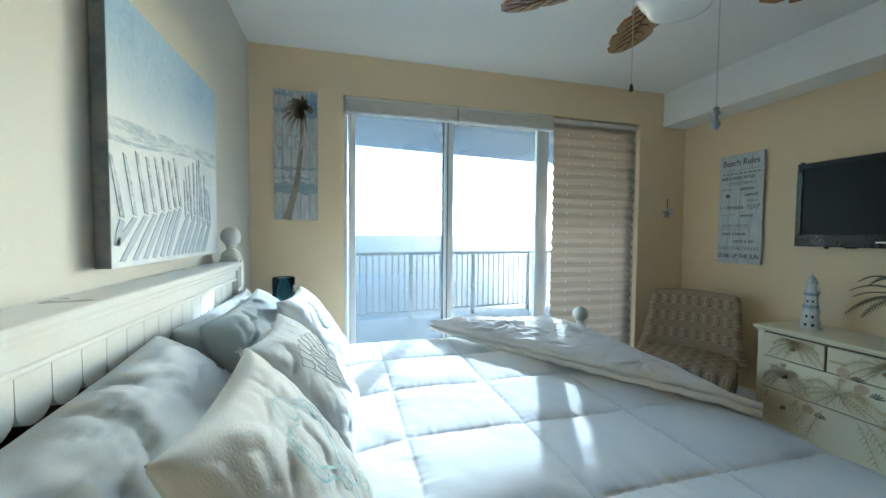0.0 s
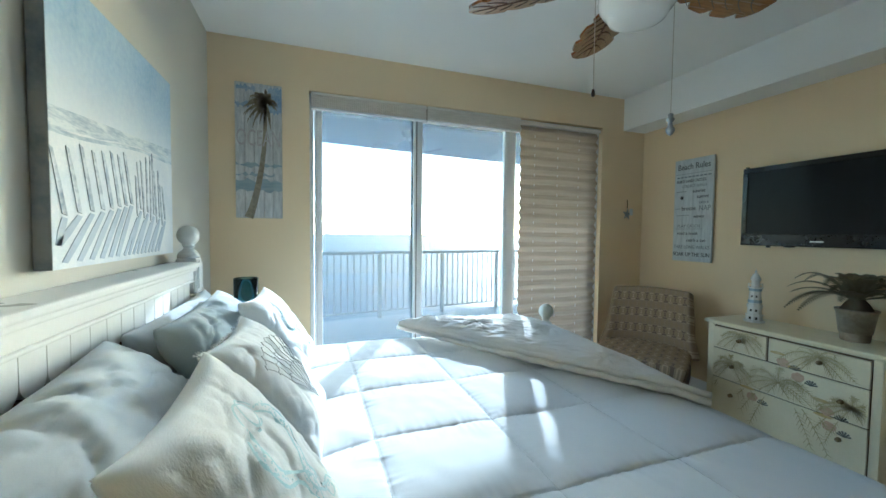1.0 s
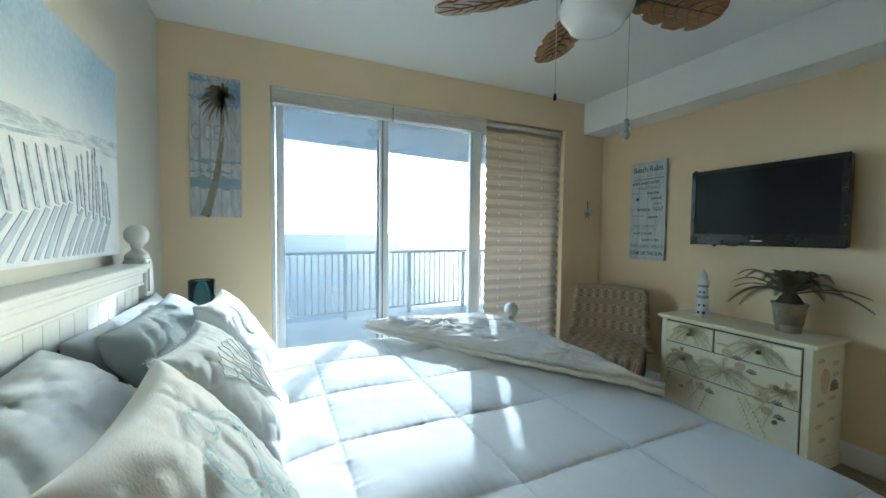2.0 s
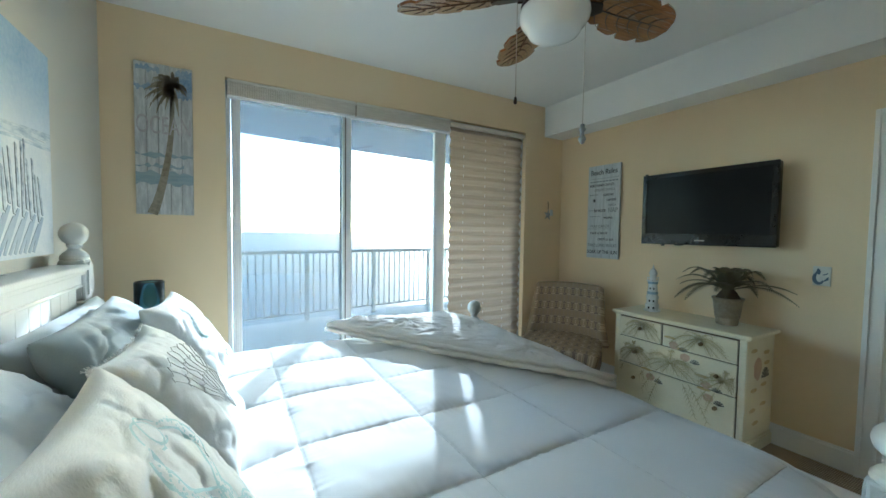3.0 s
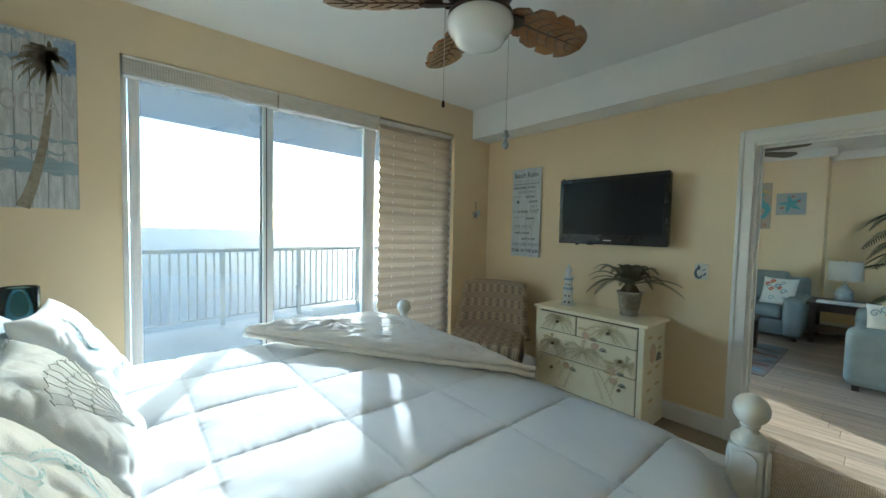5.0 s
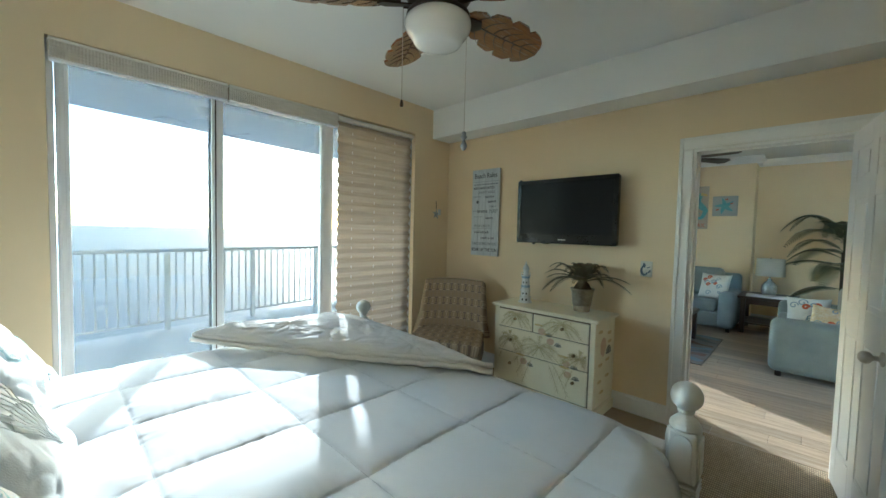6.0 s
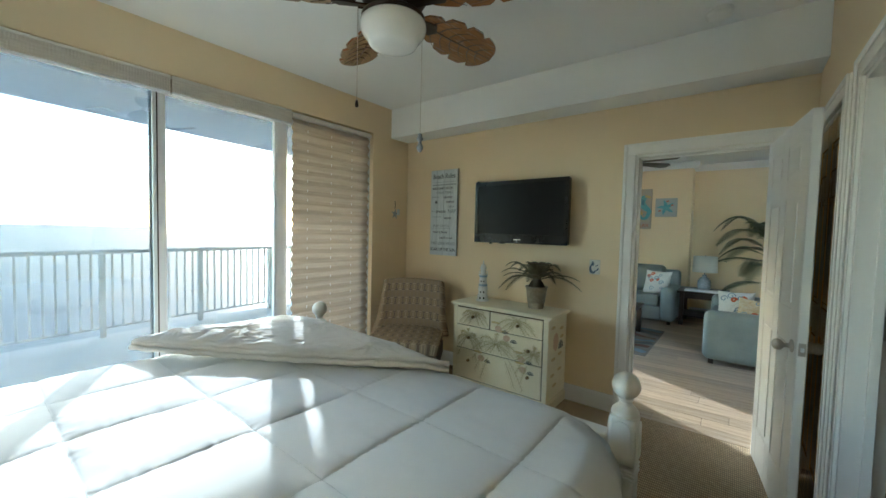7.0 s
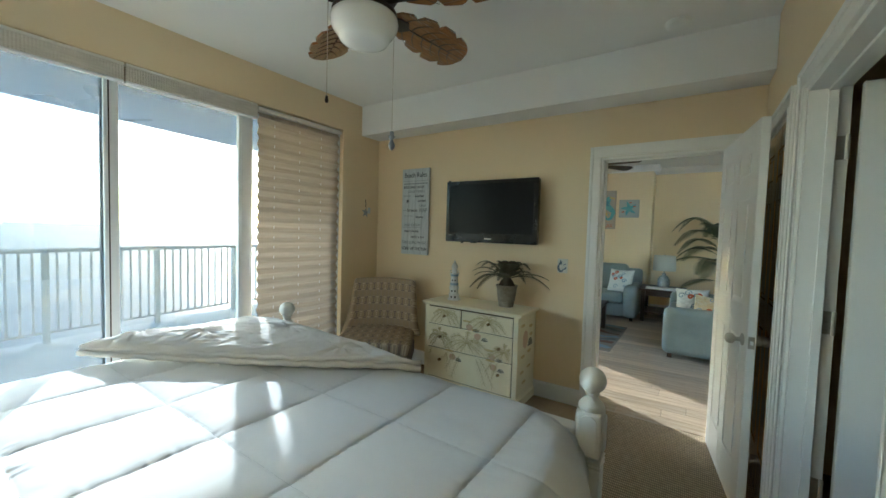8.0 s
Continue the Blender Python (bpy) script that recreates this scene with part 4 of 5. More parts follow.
def palm_strokes(bm, y, z, r, x, lo, hi, zlo, zhi, n=11):
    """Feathered brush fronds drooping from a crown, kept inside one drawer front."""
    rn = random.Random(round(1000 * y + 7000 * z))
    mm = Matrix(((0, 0, 1, x), (1, 0, 0, 0), (0, 1, 0, 0), (0, 0, 0, 1)))
    for k in range(n):
        a = -0.9 + (math.pi + 1.8) * k / (n - 1) + rn.uniform(-0.12, 0.12)
        L = r * rn.uniform(0.8, 1.1)
        pts = []
        for j in range(19):
            q = j / 18
            pts.append((y + L * q * math.cos(a), z + L * (0.8 * q * math.sin(a) - q * q * (0.4 + 0.35 * abs(math.cos(a))))))
        inside = [p for p in pts if lo < p[0] < hi and zlo < p[1] < zhi]
        if len(inside) < 3:
            continue
        ribbon(bm, inside, [0.002] * len(inside), mm)
        for j in range(1, len(inside)):
            (qy, qz), (py, pz) = inside[j], inside[j - 1]
            d = Vector((qy - py, qz - pz)).normalized()
            for side in (-1, 1):
                ln = 0.07 * r * rn.uniform(0.6, 1.5)
                ey, ez = qy + ln * (d.x - side * d.y * 1.2), qz + ln * (d.y + side * d.x * 1.2) - 0.3 * ln
                if lo < ey < hi and zlo < ez < zhi:
                    ribbon(bm, [(qy, qz), (ey, ez)], [0.002, 0.0006], mm)


def blot(bm, y, z, ry, rz, x, n=18):
    prism(bm, [(y + ry * math.cos(math.tau * k / n) * RND.uniform(0.85, 1.1), z + rz * math.sin(math.tau * k / n) * RND.uniform(0.85, 1.1)) for k in range(n)], 0.0006,
          Matrix(((0, 0, 1, x), (1, 0, 0, 0), (0, 1, 0, 0), (0, 0, 0, 1))))


def fan_shell(bm, y, z, s, x):
    mm = Matrix(((0, 0, 1, x), (1, 0, 0, 0), (0, 1, 0, 0), (0, 0, 0, 1)))
    for k in range(6):
        a = 0.3 + 2.5 * k / 5
        ribbon(bm, [(y, z), (y + s * math.cos(a), z + s * math.sin(a))], [0.001, s * 0.16], mm)


def drawer(y0, y1, z0, z1, knobs, palms, shells):
    d = part("drawer", box(B(), -0.010, 0.0055, y0, y1, z0, z1, 0.003), CREAM, dr)
    for y, z in knobs:
        part("knob", lathe(B(), [(0.012, 0.0), (0.013, 0.003), (0.008, 0.005), (0.006, 0.010), (0.012, 0.016), (0.011, 0.021), (0, 0.024)], (-0.0105, y, z), 16, pose(0, 0, 0, 0, -90, 0)), KNOB, d, "aged bronze flower knob", smooth=True)
    if palms:
        for y, z, r in palms:
            bm = B()
            palm_strokes(bm, y, z, r, -0.0116, y0 + 0.004, y1 - 0.004, z0 + 0.004, z1 - 0.004)
            part("painted_palm", bm, OLIVE, d, "olive brush-painted palm fronds")
    if shells:
        for y, z in shells:
            bm = B()
            blot(bm, y, z, 0.034, 0.028, -0.0112)
            part("painted_shell", bm, PEACH, d, "peach painted shell")
            bm = B()
            fan_shell(bm, y - 0.065, z - 0.03, 0.032, -0.0113)
            part("painted_fan_shell", bm, CHAR, d)
            bm = B()
            blot(bm, y + 0.03, z + 0.05, 0.045, 0.010, -0.0109)
            part("painted_sand", bm, OCHRE, d, "ochre painted sand")


drawer(0.075, DW - 0.045, *rows[0], [(0.235, 0.668)], [(0.225, 0.70, 0.17)], [])
drawer(-DW + 0.045, 0.062, *rows[0], [(-0.20, 0.662)], [(-0.19, 0.69, 0.20)], [(-0.02, 0.605)])
LOW_PALMS = [(0.285, 0.49, 0.17), (0.0, 0.465, 0.27), (-0.345, 0.45, 0.18)]
drawer(-DW + 0.045, DW - 0.045, *rows[1], [(0.275, 0.475), (-0.30, 0.475)], LOW_PALMS, [(-0.10, 0.54), (-0.24, 0.395)])
drawer(-DW + 0.045, DW - 0.045, *rows[2], [(0.275, 0.27), (-0.30, 0.26)], LOW_PALMS, [(0.145, 0.318), (-0.255, 0.312)])
# paintings on the side panel
m_s = Matrix(((1, 0, 0, 0), (0, 0, -1, -DW - 0.0004), (0, 1, 0, 0), (0, 0, 0, 1)))


def side_blot(name, x, z, rx, rz, material):
    bm = prism(B(), [(x + rx * math.cos(math.tau * k / 16) * RND.uniform(0.85, 1.1), z + rz * math.sin(math.tau * k / 16) * RND.uniform(0.85, 1.1)) for k in range(16)], 0.0008, m_s)
    part(name, bm, material, dr)


side_blot("painted_shell", 0.16, 0.545, 0.055, 0.075, PEACH)
for x, z in ((0.10, 0.67), (0.28, 0.64), (0.12, 0.41), (0.26, 0.43), (0.11, 0.28), (0.26, 0.30), (0.16, 0.19), (0.29, 0.57)):
    side_blot("painted_sand", x, z, 0.045, 0.014, OCHRE)
bm = B()
for k in range(7):
    a = 0.2 + 2.75 * k / 6
    ribbon(bm, [(0.27, 0.475), (0.27 + 0.055 * math.cos(a), 0.475 + 0.065 * math.sin(a))], [0.002, 0.011], m_s @ Matrix.Translation((0, 0, 0.0016)))
part("painted_fan_shell", bm, CHAR, dr)

# lighthouse
LHW = mat("white_painted_tin", (0.80, 0.80, 0.78), (0.72, 0.72, 0.70), 0.5, fine=60, bump=0.15)
LHB = mat("pale_blue_paint", (0.30, 0.42, 0.52), (0.40, 0.50, 0.58), 0.5)
DARK = mat("dark_opening", (0.02, 0.02, 0.02), None, 0.8)
lh = thing("lighthouse_ornament", (3.66, 1.815, DH), "small white wooden lighthouse ornament with blue bands", "ornament")
octo = lambda pr, at=(0, 0, 0): lathe(B(), pr, at, 8, pose(0, 0, 0, 0, 0, 22.5))
part("base", octo([(0, 0), (0.062, 0), (0.062, 0.012), (0.05, 0.014), (0.048, 0.045), (0.052, 0.047), (0.052, 0.055), (0, 0.056)]), LHW, lh)
part("tower", octo([(0.043, 0.056), (0.032, 0.24), (0, 0.241)]), LHW, lh)
part("band", octo([(0.0415, 0.10), (0.0455, 0.101), (0.045, 0.128), (0.0395, 0.129)]), LHW, lh)
part("band", octo([(0.0388, 0.138), (0.0408, 0.139), (0.0395, 0.158), (0.0376, 0.159)]), LHB, lh, "pale blue band")
part("band", octo([(0.0352, 0.222), (0.037, 0.223), (0.0365, 0.240), (0.032, 0.2405)]), LHB, lh, "pale blue band")
part("gallery", octo([(0, 0.2412), (0.044, 0.2415), (0.044, 0.25), (0, 0.2505)]), LHW, lh)
part("lantern", octo([(0.024, 0.2507), (0.024, 0.295), (0.03, 0.297), (0.03, 0.304), (0, 0.3045)]), LHW, lh)
part("roof", octo([(0.032, 0.3048), (0.02, 0.335), (0.006, 0.352), (0.008, 0.36), (0.003, 0.368), (0, 0.385)]), LHW, lh)
for k in range(8):
    a = math.tau * k / 8
    part("baluster", tube(B(), [(0.041 * math.cos(a), 0.041 * math.sin(a), 0.2502), (0.041 * math.cos(a), 0.041 * math.sin(a), 0.272)], 0.0016, 5), LHW, lh)
part("gallery_rail", tube(B(), [(0.041 * math.cos(math.tau * k / 16), 0.041 * math.sin(math.tau * k / 16), 0.273) for k in range(17)], 0.0018, 5), LHW, lh)
for z, r, w in ((0.03, 0.0475, 0.007), (0.085, 0.0405, 0.006), (0.185, 0.0358, 0.005)):
    for q in (180, 225):
        part("window_opening", box(B(), r - 0.004, r - 0.0005, -w, w, z - w * 1.3, z + w * 1.3, 0.001, pose(0, 0, 0, 0, 0, q)), DARK, lh, "dark window")

# potted cycad
TIN = mat("weathered_zinc", (0.52, 0.45, 0.34), (0.24, 0.195, 0.14), 0.5, metal=0.45, scale=9, fine=50, bump=0.3, mix=0.9)
LEAF = mat("dark_cycad_leaf", (0.085, 0.082, 0.042), (0.13, 0.105, 0.055), 0.5, scale=8, fine=60)
SOIL = mat("brown_fibre", (0.10, 0.07, 0.04), (0.06, 0.045, 0.03), 0.95, fine=90, bump=1.0)
pot = thing("potted_plant", (3.70, 1.30, DH), "dark green cycad in a weathered zinc pot on the dresser", "plant")
part("pot", lathe(B(), [(0, 0), (0.062, 0), (0.064, 0.006), (0.068, 0.05), (0.070, 0.054), (0.072, 0.05), (0.088, 0.172), (0.094, 0.178), (0.095, 0.188), (0.090, 0.190), (0.084, 0.184), (0.080, 0.16), (0, 0.158)], (0, 0, 0), 36), TIN, pot, "weathered zinc pot", smooth=True)
part("trunk", lathe(B(), [(0.076, 0.155), (0.07, 0.19), (0.05, 0.225), (0.03, 0.25), (0, 0.258)], (0, 0, 0), 18), SOIL, pot, smooth=True)


def frond(parent, base, angle, length, rise, droop, leaf_len, material, pairs=36, name="frond", width=0.0030):
    """A curved midrib with narrow leaflets on both sides."""
    bm = B()
    d = Vector((math.cos(angle), math.sin(angle), 0))
    side = Vector((-d.y, d.x, 0))
    pts = [Vector(base) + d * length * q + Vector((0, 0, rise * math.sin(q * math.pi * 0.62) * 1.0 - droop * q ** 2.2)) for q in [j / pairs for j in range(pairs + 1)]]
    tube(bm, pts, [0.0042 * (1 - 0.75 * j / pairs) for j in range(pairs + 1)], 5)
    for j in range(3, pairs + 1):
        q = j / pairs
        t = (pts[j] - pts[j - 1]).normalized()
        L = leaf_len * math.sin(math.pi * (0.12 + 0.84 * q)) ** 0.7
        for s in (-1, 1):
            tip = pts[j] + (side * s * 0.86 + t * 0.55 + Vector((0, 0, -0.16))).normalized() * L
            mid = pts[j].lerp(tip, 0.5) + Vector((0, 0, 0.12 * L))
            w = t * width
            a, b, c, e = bm.verts.new(pts[j] - w), bm.verts.new(pts[j] + w), bm.verts.new(mid + w * 1.1), bm.verts.new(mid - w * 1.1)
            f = bm.verts.new(tip)
            bm.faces.new((a, b, c, e))
            bm.faces.new((e, c, f))
    return part(name, bm, material, parent)


RND = random.Random(5)
for k in range(27):
    a = math.tau * (k + 0.4 * RND.random()) / 27
    up = k % 3 == 1
    frond(pot, (0.02 * math.cos(a), 0.02 * math.sin(a), 0.245), a, (0.15 if math.cos(a) > 0.3 else RND.uniform(0.27, 0.37)) * (0.75 if up else 1), 0.17 if up else RND.uniform(0.07, 0.13), 0.06 if up else RND.uniform(0.05, 0.14), 0.055, LEAF, 30, width=0.0034)

# switch plate with a mermaid shape, simplified to plain scrolls
PLATE = mat("painted_switch_plate", (0.74, 0.71, 0.62), (0.64, 0.62, 0.56), 0.45, scale=30)
BLUEP = mat("slate_blue_glaze", (0.07, 0.10, 0.15), (0.12, 0.16, 0.21), 0.4)
sp = thing("switch_plate", (X1, 0.868, 1.158), "small painted light switch plate with blue curls", "switch")
part("plate", box(B(), -0.006, 0.0, -0.042, 0.042, -0.06, 0.06, 0.003), PLATE, sp)
bm = B()
mm = Matrix.Translation((-0.0068, 0, 0)) @ M_E
ribbon(bm, [(-0.012 + 0.022 * math.cos(a), -0.012 + 0.034 * math.sin(a)) for a in [1.9 + 0.33 * j for j in range(13)]], [0.004 + 0.006 * math.sin(math.pi * j / 12) for j in range(13)], mm)
ribbon(bm, [(-0.02, 0.012), (-0.014, 0.03), (-0.018, 0.046)], [0.012, 0.010, 0.004], mm)
ribbon(bm, [(0.012, -0.03), (0.026, -0.018), (0.03, -0.004)], [0.004, 0.007, 0.002], mm)
ribbon(bm, [(0.005, 0.008), (0.018, 0.012), (0.028, 0.02)], [0.003, 0.003, 0.003], mm)
part("blue_scroll", bm, BLUEP, sp, "slate-blue painted curls")

# ---- slipper chair ----
def patterned(name):
    """Taupe cloth with columns of small hourglass shapes."""
    m = mat(name, (0.40, 0.33, 0.25), (0.34, 0.28, 0.21), 0.85, fine=180, bump=0.25)
    n, l = m.node_tree.nodes, m.node_tree.links
    uv = n.new("ShaderNodeUVMap")
    sx = n.new("ShaderNodeSeparateXYZ")
    l.new(uv.outputs[0], sx.inputs[0])

    def op(kind, a, b=None):
        q = n.new("ShaderNodeMath")
        q.operation = kind
        for k, v in enumerate((a, b)):
            if v is None:
                continue
            if isinstance(v, (int, float)):
                q.inputs[k].default_value = v
            else:
                l.new(v, q.inputs[k])
        return q.outputs[0]
    wob = n.new("ShaderNodeTexNoise")
    wob.inputs["Scale"].default_value = 45.0
    l.new(uv.outputs[0], wob.inputs["Vector"])
    jit = op("MULTIPLY", op("SUBTRACT", wob.outputs[0], 0.5), 0.35)
    u, v = op("ADD", op("MULTIPLY", sx.outputs[0], 23.0), jit), op("ADD", op("MULTIPLY", sx.outputs[1], 15.0), jit)
    fu, fv = op("ABSOLUTE", op("SUBTRACT", op("FRACT", u), 0.5)), op("ABSOLUTE", op("SUBTRACT", op("FRACT", v), 0.5))
    # hourglasses stacked in columns, light and dark columns in turn
    glass = op("LESS_THAN", fu, op("ADD", op("MULTIPLY", fv, 0.8), 0.06))
    band = op("LESS_THAN", op("ABSOLUTE", op("SUBTRACT", fv, 0.28)), 0.06)
    col = op("GREATER_THAN", op("FRACT", op("MULTIPLY", op("FLOOR", u), 0.5)), 0.25)
    row = op("GREATER_THAN", op("FRACT", op("MULTIPLY", op("FLOOR", v), 0.5)), 0.25)
    c1, c2, c3 = n.new("ShaderNodeMix"), n.new("ShaderNodeMix"), n.new("ShaderNodeMix")
    for c in (c1, c2, c3):
        c.data_type = "RGBA"
    c1.inputs[6].default_value, c1.inputs[7].default_value = (0.48, 0.37, 0.245, 1), (0.14, 0.10, 0.08, 1)
    l.new(op("ADD", op("MULTIPLY", op("ABSOLUTE", op("SUBTRACT", col, row)), 0.5), op("MULTIPLY", col, 0.4)), c1.inputs[0])
    l.new(band, c3.inputs[0])
    l.new(c1.outputs[2], c3.inputs[6])
    c3.inputs[7].default_value = (0.30, 0.22, 0.15, 1)
    l.new(glass, c2.inputs[0])
    c2.inputs[6].default_value = (0.32, 0.235, 0.14, 1)
    l.new(c3.outputs[2], c2.inputs[7])
    l.new(c2.outputs[2], n["Principled BSDF"].inputs["Base Color"])
    return m


CLOTH = patterned("geometric_upholstery")


def uv_sheet(name, nu, nv, f, parent, wu, wv, thick):
    bm = sheet(B(), nu, nv, f)
    ob = part(name, bm, CLOTH, parent, smooth=True)
    lay = ob.data.uv_layers.new(name="UVMap")
    for p in ob.data.polygons:
        for li in p.loop_indices:
            vi = ob.data.loops[li].vertex_index
            lay.data[li].uv = ((vi // (nv + 1)) / nu * wu, (vi % (nv + 1)) / nv * wv)
    s = ob.modifiers.new("padding", "SOLIDIFY")
    s.thickness, s.offset = thick, 0
    bv = ob.modifiers.new("edge", "BEVEL")
    bv.width, bv.segments, bv.limit_method = thick * 0.4, 3, "ANGLE"
    return ob


ch = thing("slipper_chair", (3.22, 2.36, 0), "armless slipper chair in taupe geometric upholstery beside the dresser", "chair", turn=-57)
# local axes: x to the sitter's left along the back, y towards the back


def back_pt(u, v):
    a = 2 * u - 1
    z = 0.40 + 0.52 * v
    w = 0.34 * (1 - 0.10 * v) if v > 0.3 else 0.34 * (0.97 + 0.12 * (0.3 - v) / 0.3)
    curl = 0.15 * abs(a) ** 2.4 * (1 - 0.75 * v)
    top = 0.012 * math.cos(a * 2.2)
    return Vector((a * w, 0.27 + 0.10 * v - curl, z + top * v))


def seat_pt(u, v):
    a = 2 * u - 1
    y = -0.32 + 0.58 * v
    return Vector((a * (0.335 - 0.02 * v), y - 0.03 * (1 - a * a) * (1 - v), 0.395 + 0.035 * (1 - a ** 4) * math.sin(math.pi * (0.2 + 0.6 * v))))


uv_sheet("backrest", 26, 18, back_pt, ch, 0.72, 0.52, 0.085)
uv_sheet("seat", 22, 18, seat_pt, ch, 0.68, 0.58, 0.11)
part("seat_frame", box(B(), -0.32, 0.32, -0.31, 0.27, 0.20, 0.345, 0.02), mat("taupe_skirt_cloth", (0.28, 0.24, 0.2), None, 0.9), ch)
for a in (-0.28, 0.28):
    for b in (-0.27, 0.24):
        part("leg", lathe(B(), [(0.014, 0), (0.024, 0.19), (0.024, 0.20), (0, 0.2)], (a, b, 0), 12), BRONZE, ch, "dark tapered wooden leg")

# ---- star ornament on the north wall ----
STARM = mat("galvanised_tin", (0.42, 0.44, 0.45), (0.30, 0.32, 0.34), 0.4, metal=0.7, scale=30)
so = thing("star_ornament", (3.655, Y1, 1.60), "small tin star ornament hanging on the tan wall", "ornament")
bm = B()
c0, c1 = bm.verts.new((0, -0.022, 0)), bm.verts.new((0, -0.004, 0))
ring = []
for k in range(10):
    r = 0.062 if k % 2 == 0 else 0.025
    ring.append(bm.verts.new((r * math.sin(math.tau * k / 10 + 0.12), -0.008, r * math.cos(math.tau * k / 10 + 0.12))))
for k in range(10):
    bm.faces.new((c0, ring[k], ring[(k + 1) % 10]))
    bm.faces.new((c1, ring[(k + 1) % 10], ring[k]))
part("star", bm, STARM, so)
part("hanger", tube(B(), [(0, -0.008, 0.06), (0.004, -0.006, 0.10), (0, -0.004, 0.145)], 0.004, 6), BRONZE, so)
part("tag", box(B(), 0.012, 0.05, -0.03, -0.024, -0.01, 0.055, 0.002), PALEBOARD, so, "small white tag")

# ---- ceiling fan ----
BLADE = mat("carved_brown_wood", (0.42, 0.20, 0.075), (0.22, 0.09, 0.03), 0.26, scale=7, fine=34, bump=0.14, stretch=(0.7, 9, 1), spec=0.8, coat=1.0, mix=0.8)
BLADE.node_tree.nodes["Principled BSDF"].inputs["Coat IOR"].default_value = 2.2
OPAL = mat("opal_glass", (0.92, 0.93, 0.92), (0.90, 0.91, 0.90), 0.18, bump=0.0, coat=0.3)
VEIN = mat("dark_carved_vein", (0.06, 0.03, 0.015), None, 0.6)
FX, FY = 1.87, 1.21
fan = thing("ceiling_fan", (FX, FY, H), "dark bronze ceiling fan with carved wooden leaf blades", "ceiling fan")
fz = lambda z: z - H
part("canopy", lathe(B(), [(0.075, fz(H)), (0.075, fz(2.70)), (0.05, fz(2.665)), (0.02, fz(2.655)), (0.016, fz(2.655)), (0.016, fz(2.58))], (0, 0, 0), 32), BRONZE, fan, smooth=True)
part("motor", lathe(B(), [(0.016, fz(2.60)), (0.06, fz(2.60)), (0.125, fz(2.57)), (0.15, fz(2.52)), (0.15, fz(2.45)), (0.128, fz(2.415)), (0.10, fz(2.405)), (0.09, fz(2.385)), (0.12, fz(2.375)), (0.141, fz(2.36)), (0.141, fz(2.347)), (0, fz(2.345))], (0, 0, 0), 40), BRONZE, fan, smooth=True)
part("bowl", lathe(B(), [(0.136, fz(2.3448)), (0.145, fz(2.336)), (0.147, fz(2.318)), (0.142, fz(2.298)), (0.129, fz(2.278)), (0.117, fz(2.265)), (0.112, fz(2.255)), (0.104, fz(2.241)), (0.086, fz(2.233)), (0.05, fz(2.229)), (0, fz(2.228))], (0, 0, 0), 44), OPAL, fan, "frosted opal glass bowl", smooth=True)


def blade_outline():
    """A broad leaf with a blunt round tip and narrow cuts in its edge."""
    cuts = {7: 0.010, 8: 0.026, 14: 0.010, 15: 0.030, 21: 0.012, 22: 0.026}
    up, dn = [(0.0, 0.026)], [(0.0, -0.026)]
    for k in range(1, 29):
        q = k / 28
        w = 0.028 + 0.090 * math.sin(math.pi * min(1, q * 0.80 + 0.02)) ** 0.8
        if q > 0.80:
            w *= math.sqrt(max(0.0, 1 - ((q - 0.80) / 0.2) ** 2.4))
        up.append((0.535 * q, max(0.002, w - cuts.get(k, 0.0))))
        dn.append((0.535 * q - 0.008 * math.sin(3 * q), -max(0.002, w - cuts.get(k + 2, 0.0) * 0.9)))
    return up + dn[::-1]


for k in range(5):
    a = -6 + 72 * k
    m = pose(0, 0, fz(2.412), 0, 0, a) @ Matrix.Translation((0.165, 0, 0)) @ pose(0, 0, 0, -16, 0, 0)
    bl = part("blade", prism(B(), blade_outline(), 0.012), BLADE, fan, "carved brown wooden leaf blade")
    bl.matrix_local = m
    part("midrib", tube(B(), [(0.52 * q, 0.006 * math.sin(q * 5), -0.001) for q in [j / 10 for j in range(11)]], [0.0045 - 0.0003 * j for j in range(11)], 5), VEIN, bl)
    for j in range(6):
        for s in (-1, 1):
            x0 = 0.06 + 0.068 * j + (0.02 if s > 0 else 0.0)
            part("vein", tube(B(), [(x0 + 0.075 * q ** 1.7, s * 0.088 * q ** 0.85 * (1 - 0.05 * j), -0.0009) for q in [i / 7 for i in range(8)]], [0.0032 - 0.0003 * i for i in range(8)], 5), VEIN, bl)
    bm = B()
    m2 = pose(0, 0, fz(2.409), 0, 0, a)
    prism(bm, [(0.10, 0.02), (0.17, 0.026), (0.24, 0.035), (0.27, 0.0), (0.24, -0.035), (0.17, -0.026), (0.10, -0.02)], 0.007, m2 @ pose(0, 0, -0.010, -16, 0, 0))
    part("blade_iron", bm, BRONZE, fan)


def chain(x, y, z0, z1, pull):
    bm = B()
    tube(bm, [(x, y, fz(z0)), (x, y, fz(z1))], 0.0014, 5)
    zz = z0
    while zz > z1:
        lathe(bm, [(0, 0.0022), (0.0022, 0), (0, -0.0022)], (x, y, fz(zz)), 5)
        zz -= 0.009
    c = part("pull_chain", bm, NICKEL, fan, "thin beaded pull chain")
    part("pull", lathe(B(), pull, (x, y, fz(z1)), 14), BRONZE if len(pull) < 8 else STARM, c, smooth=True)
    tube_bm = tube(B(), [(x * 0.75, y * 0.75, fz(z0)), (x, y, fz(z0))], 0.005, 6)
    part("chain_outlet", tube_bm, BRONZE, fan)


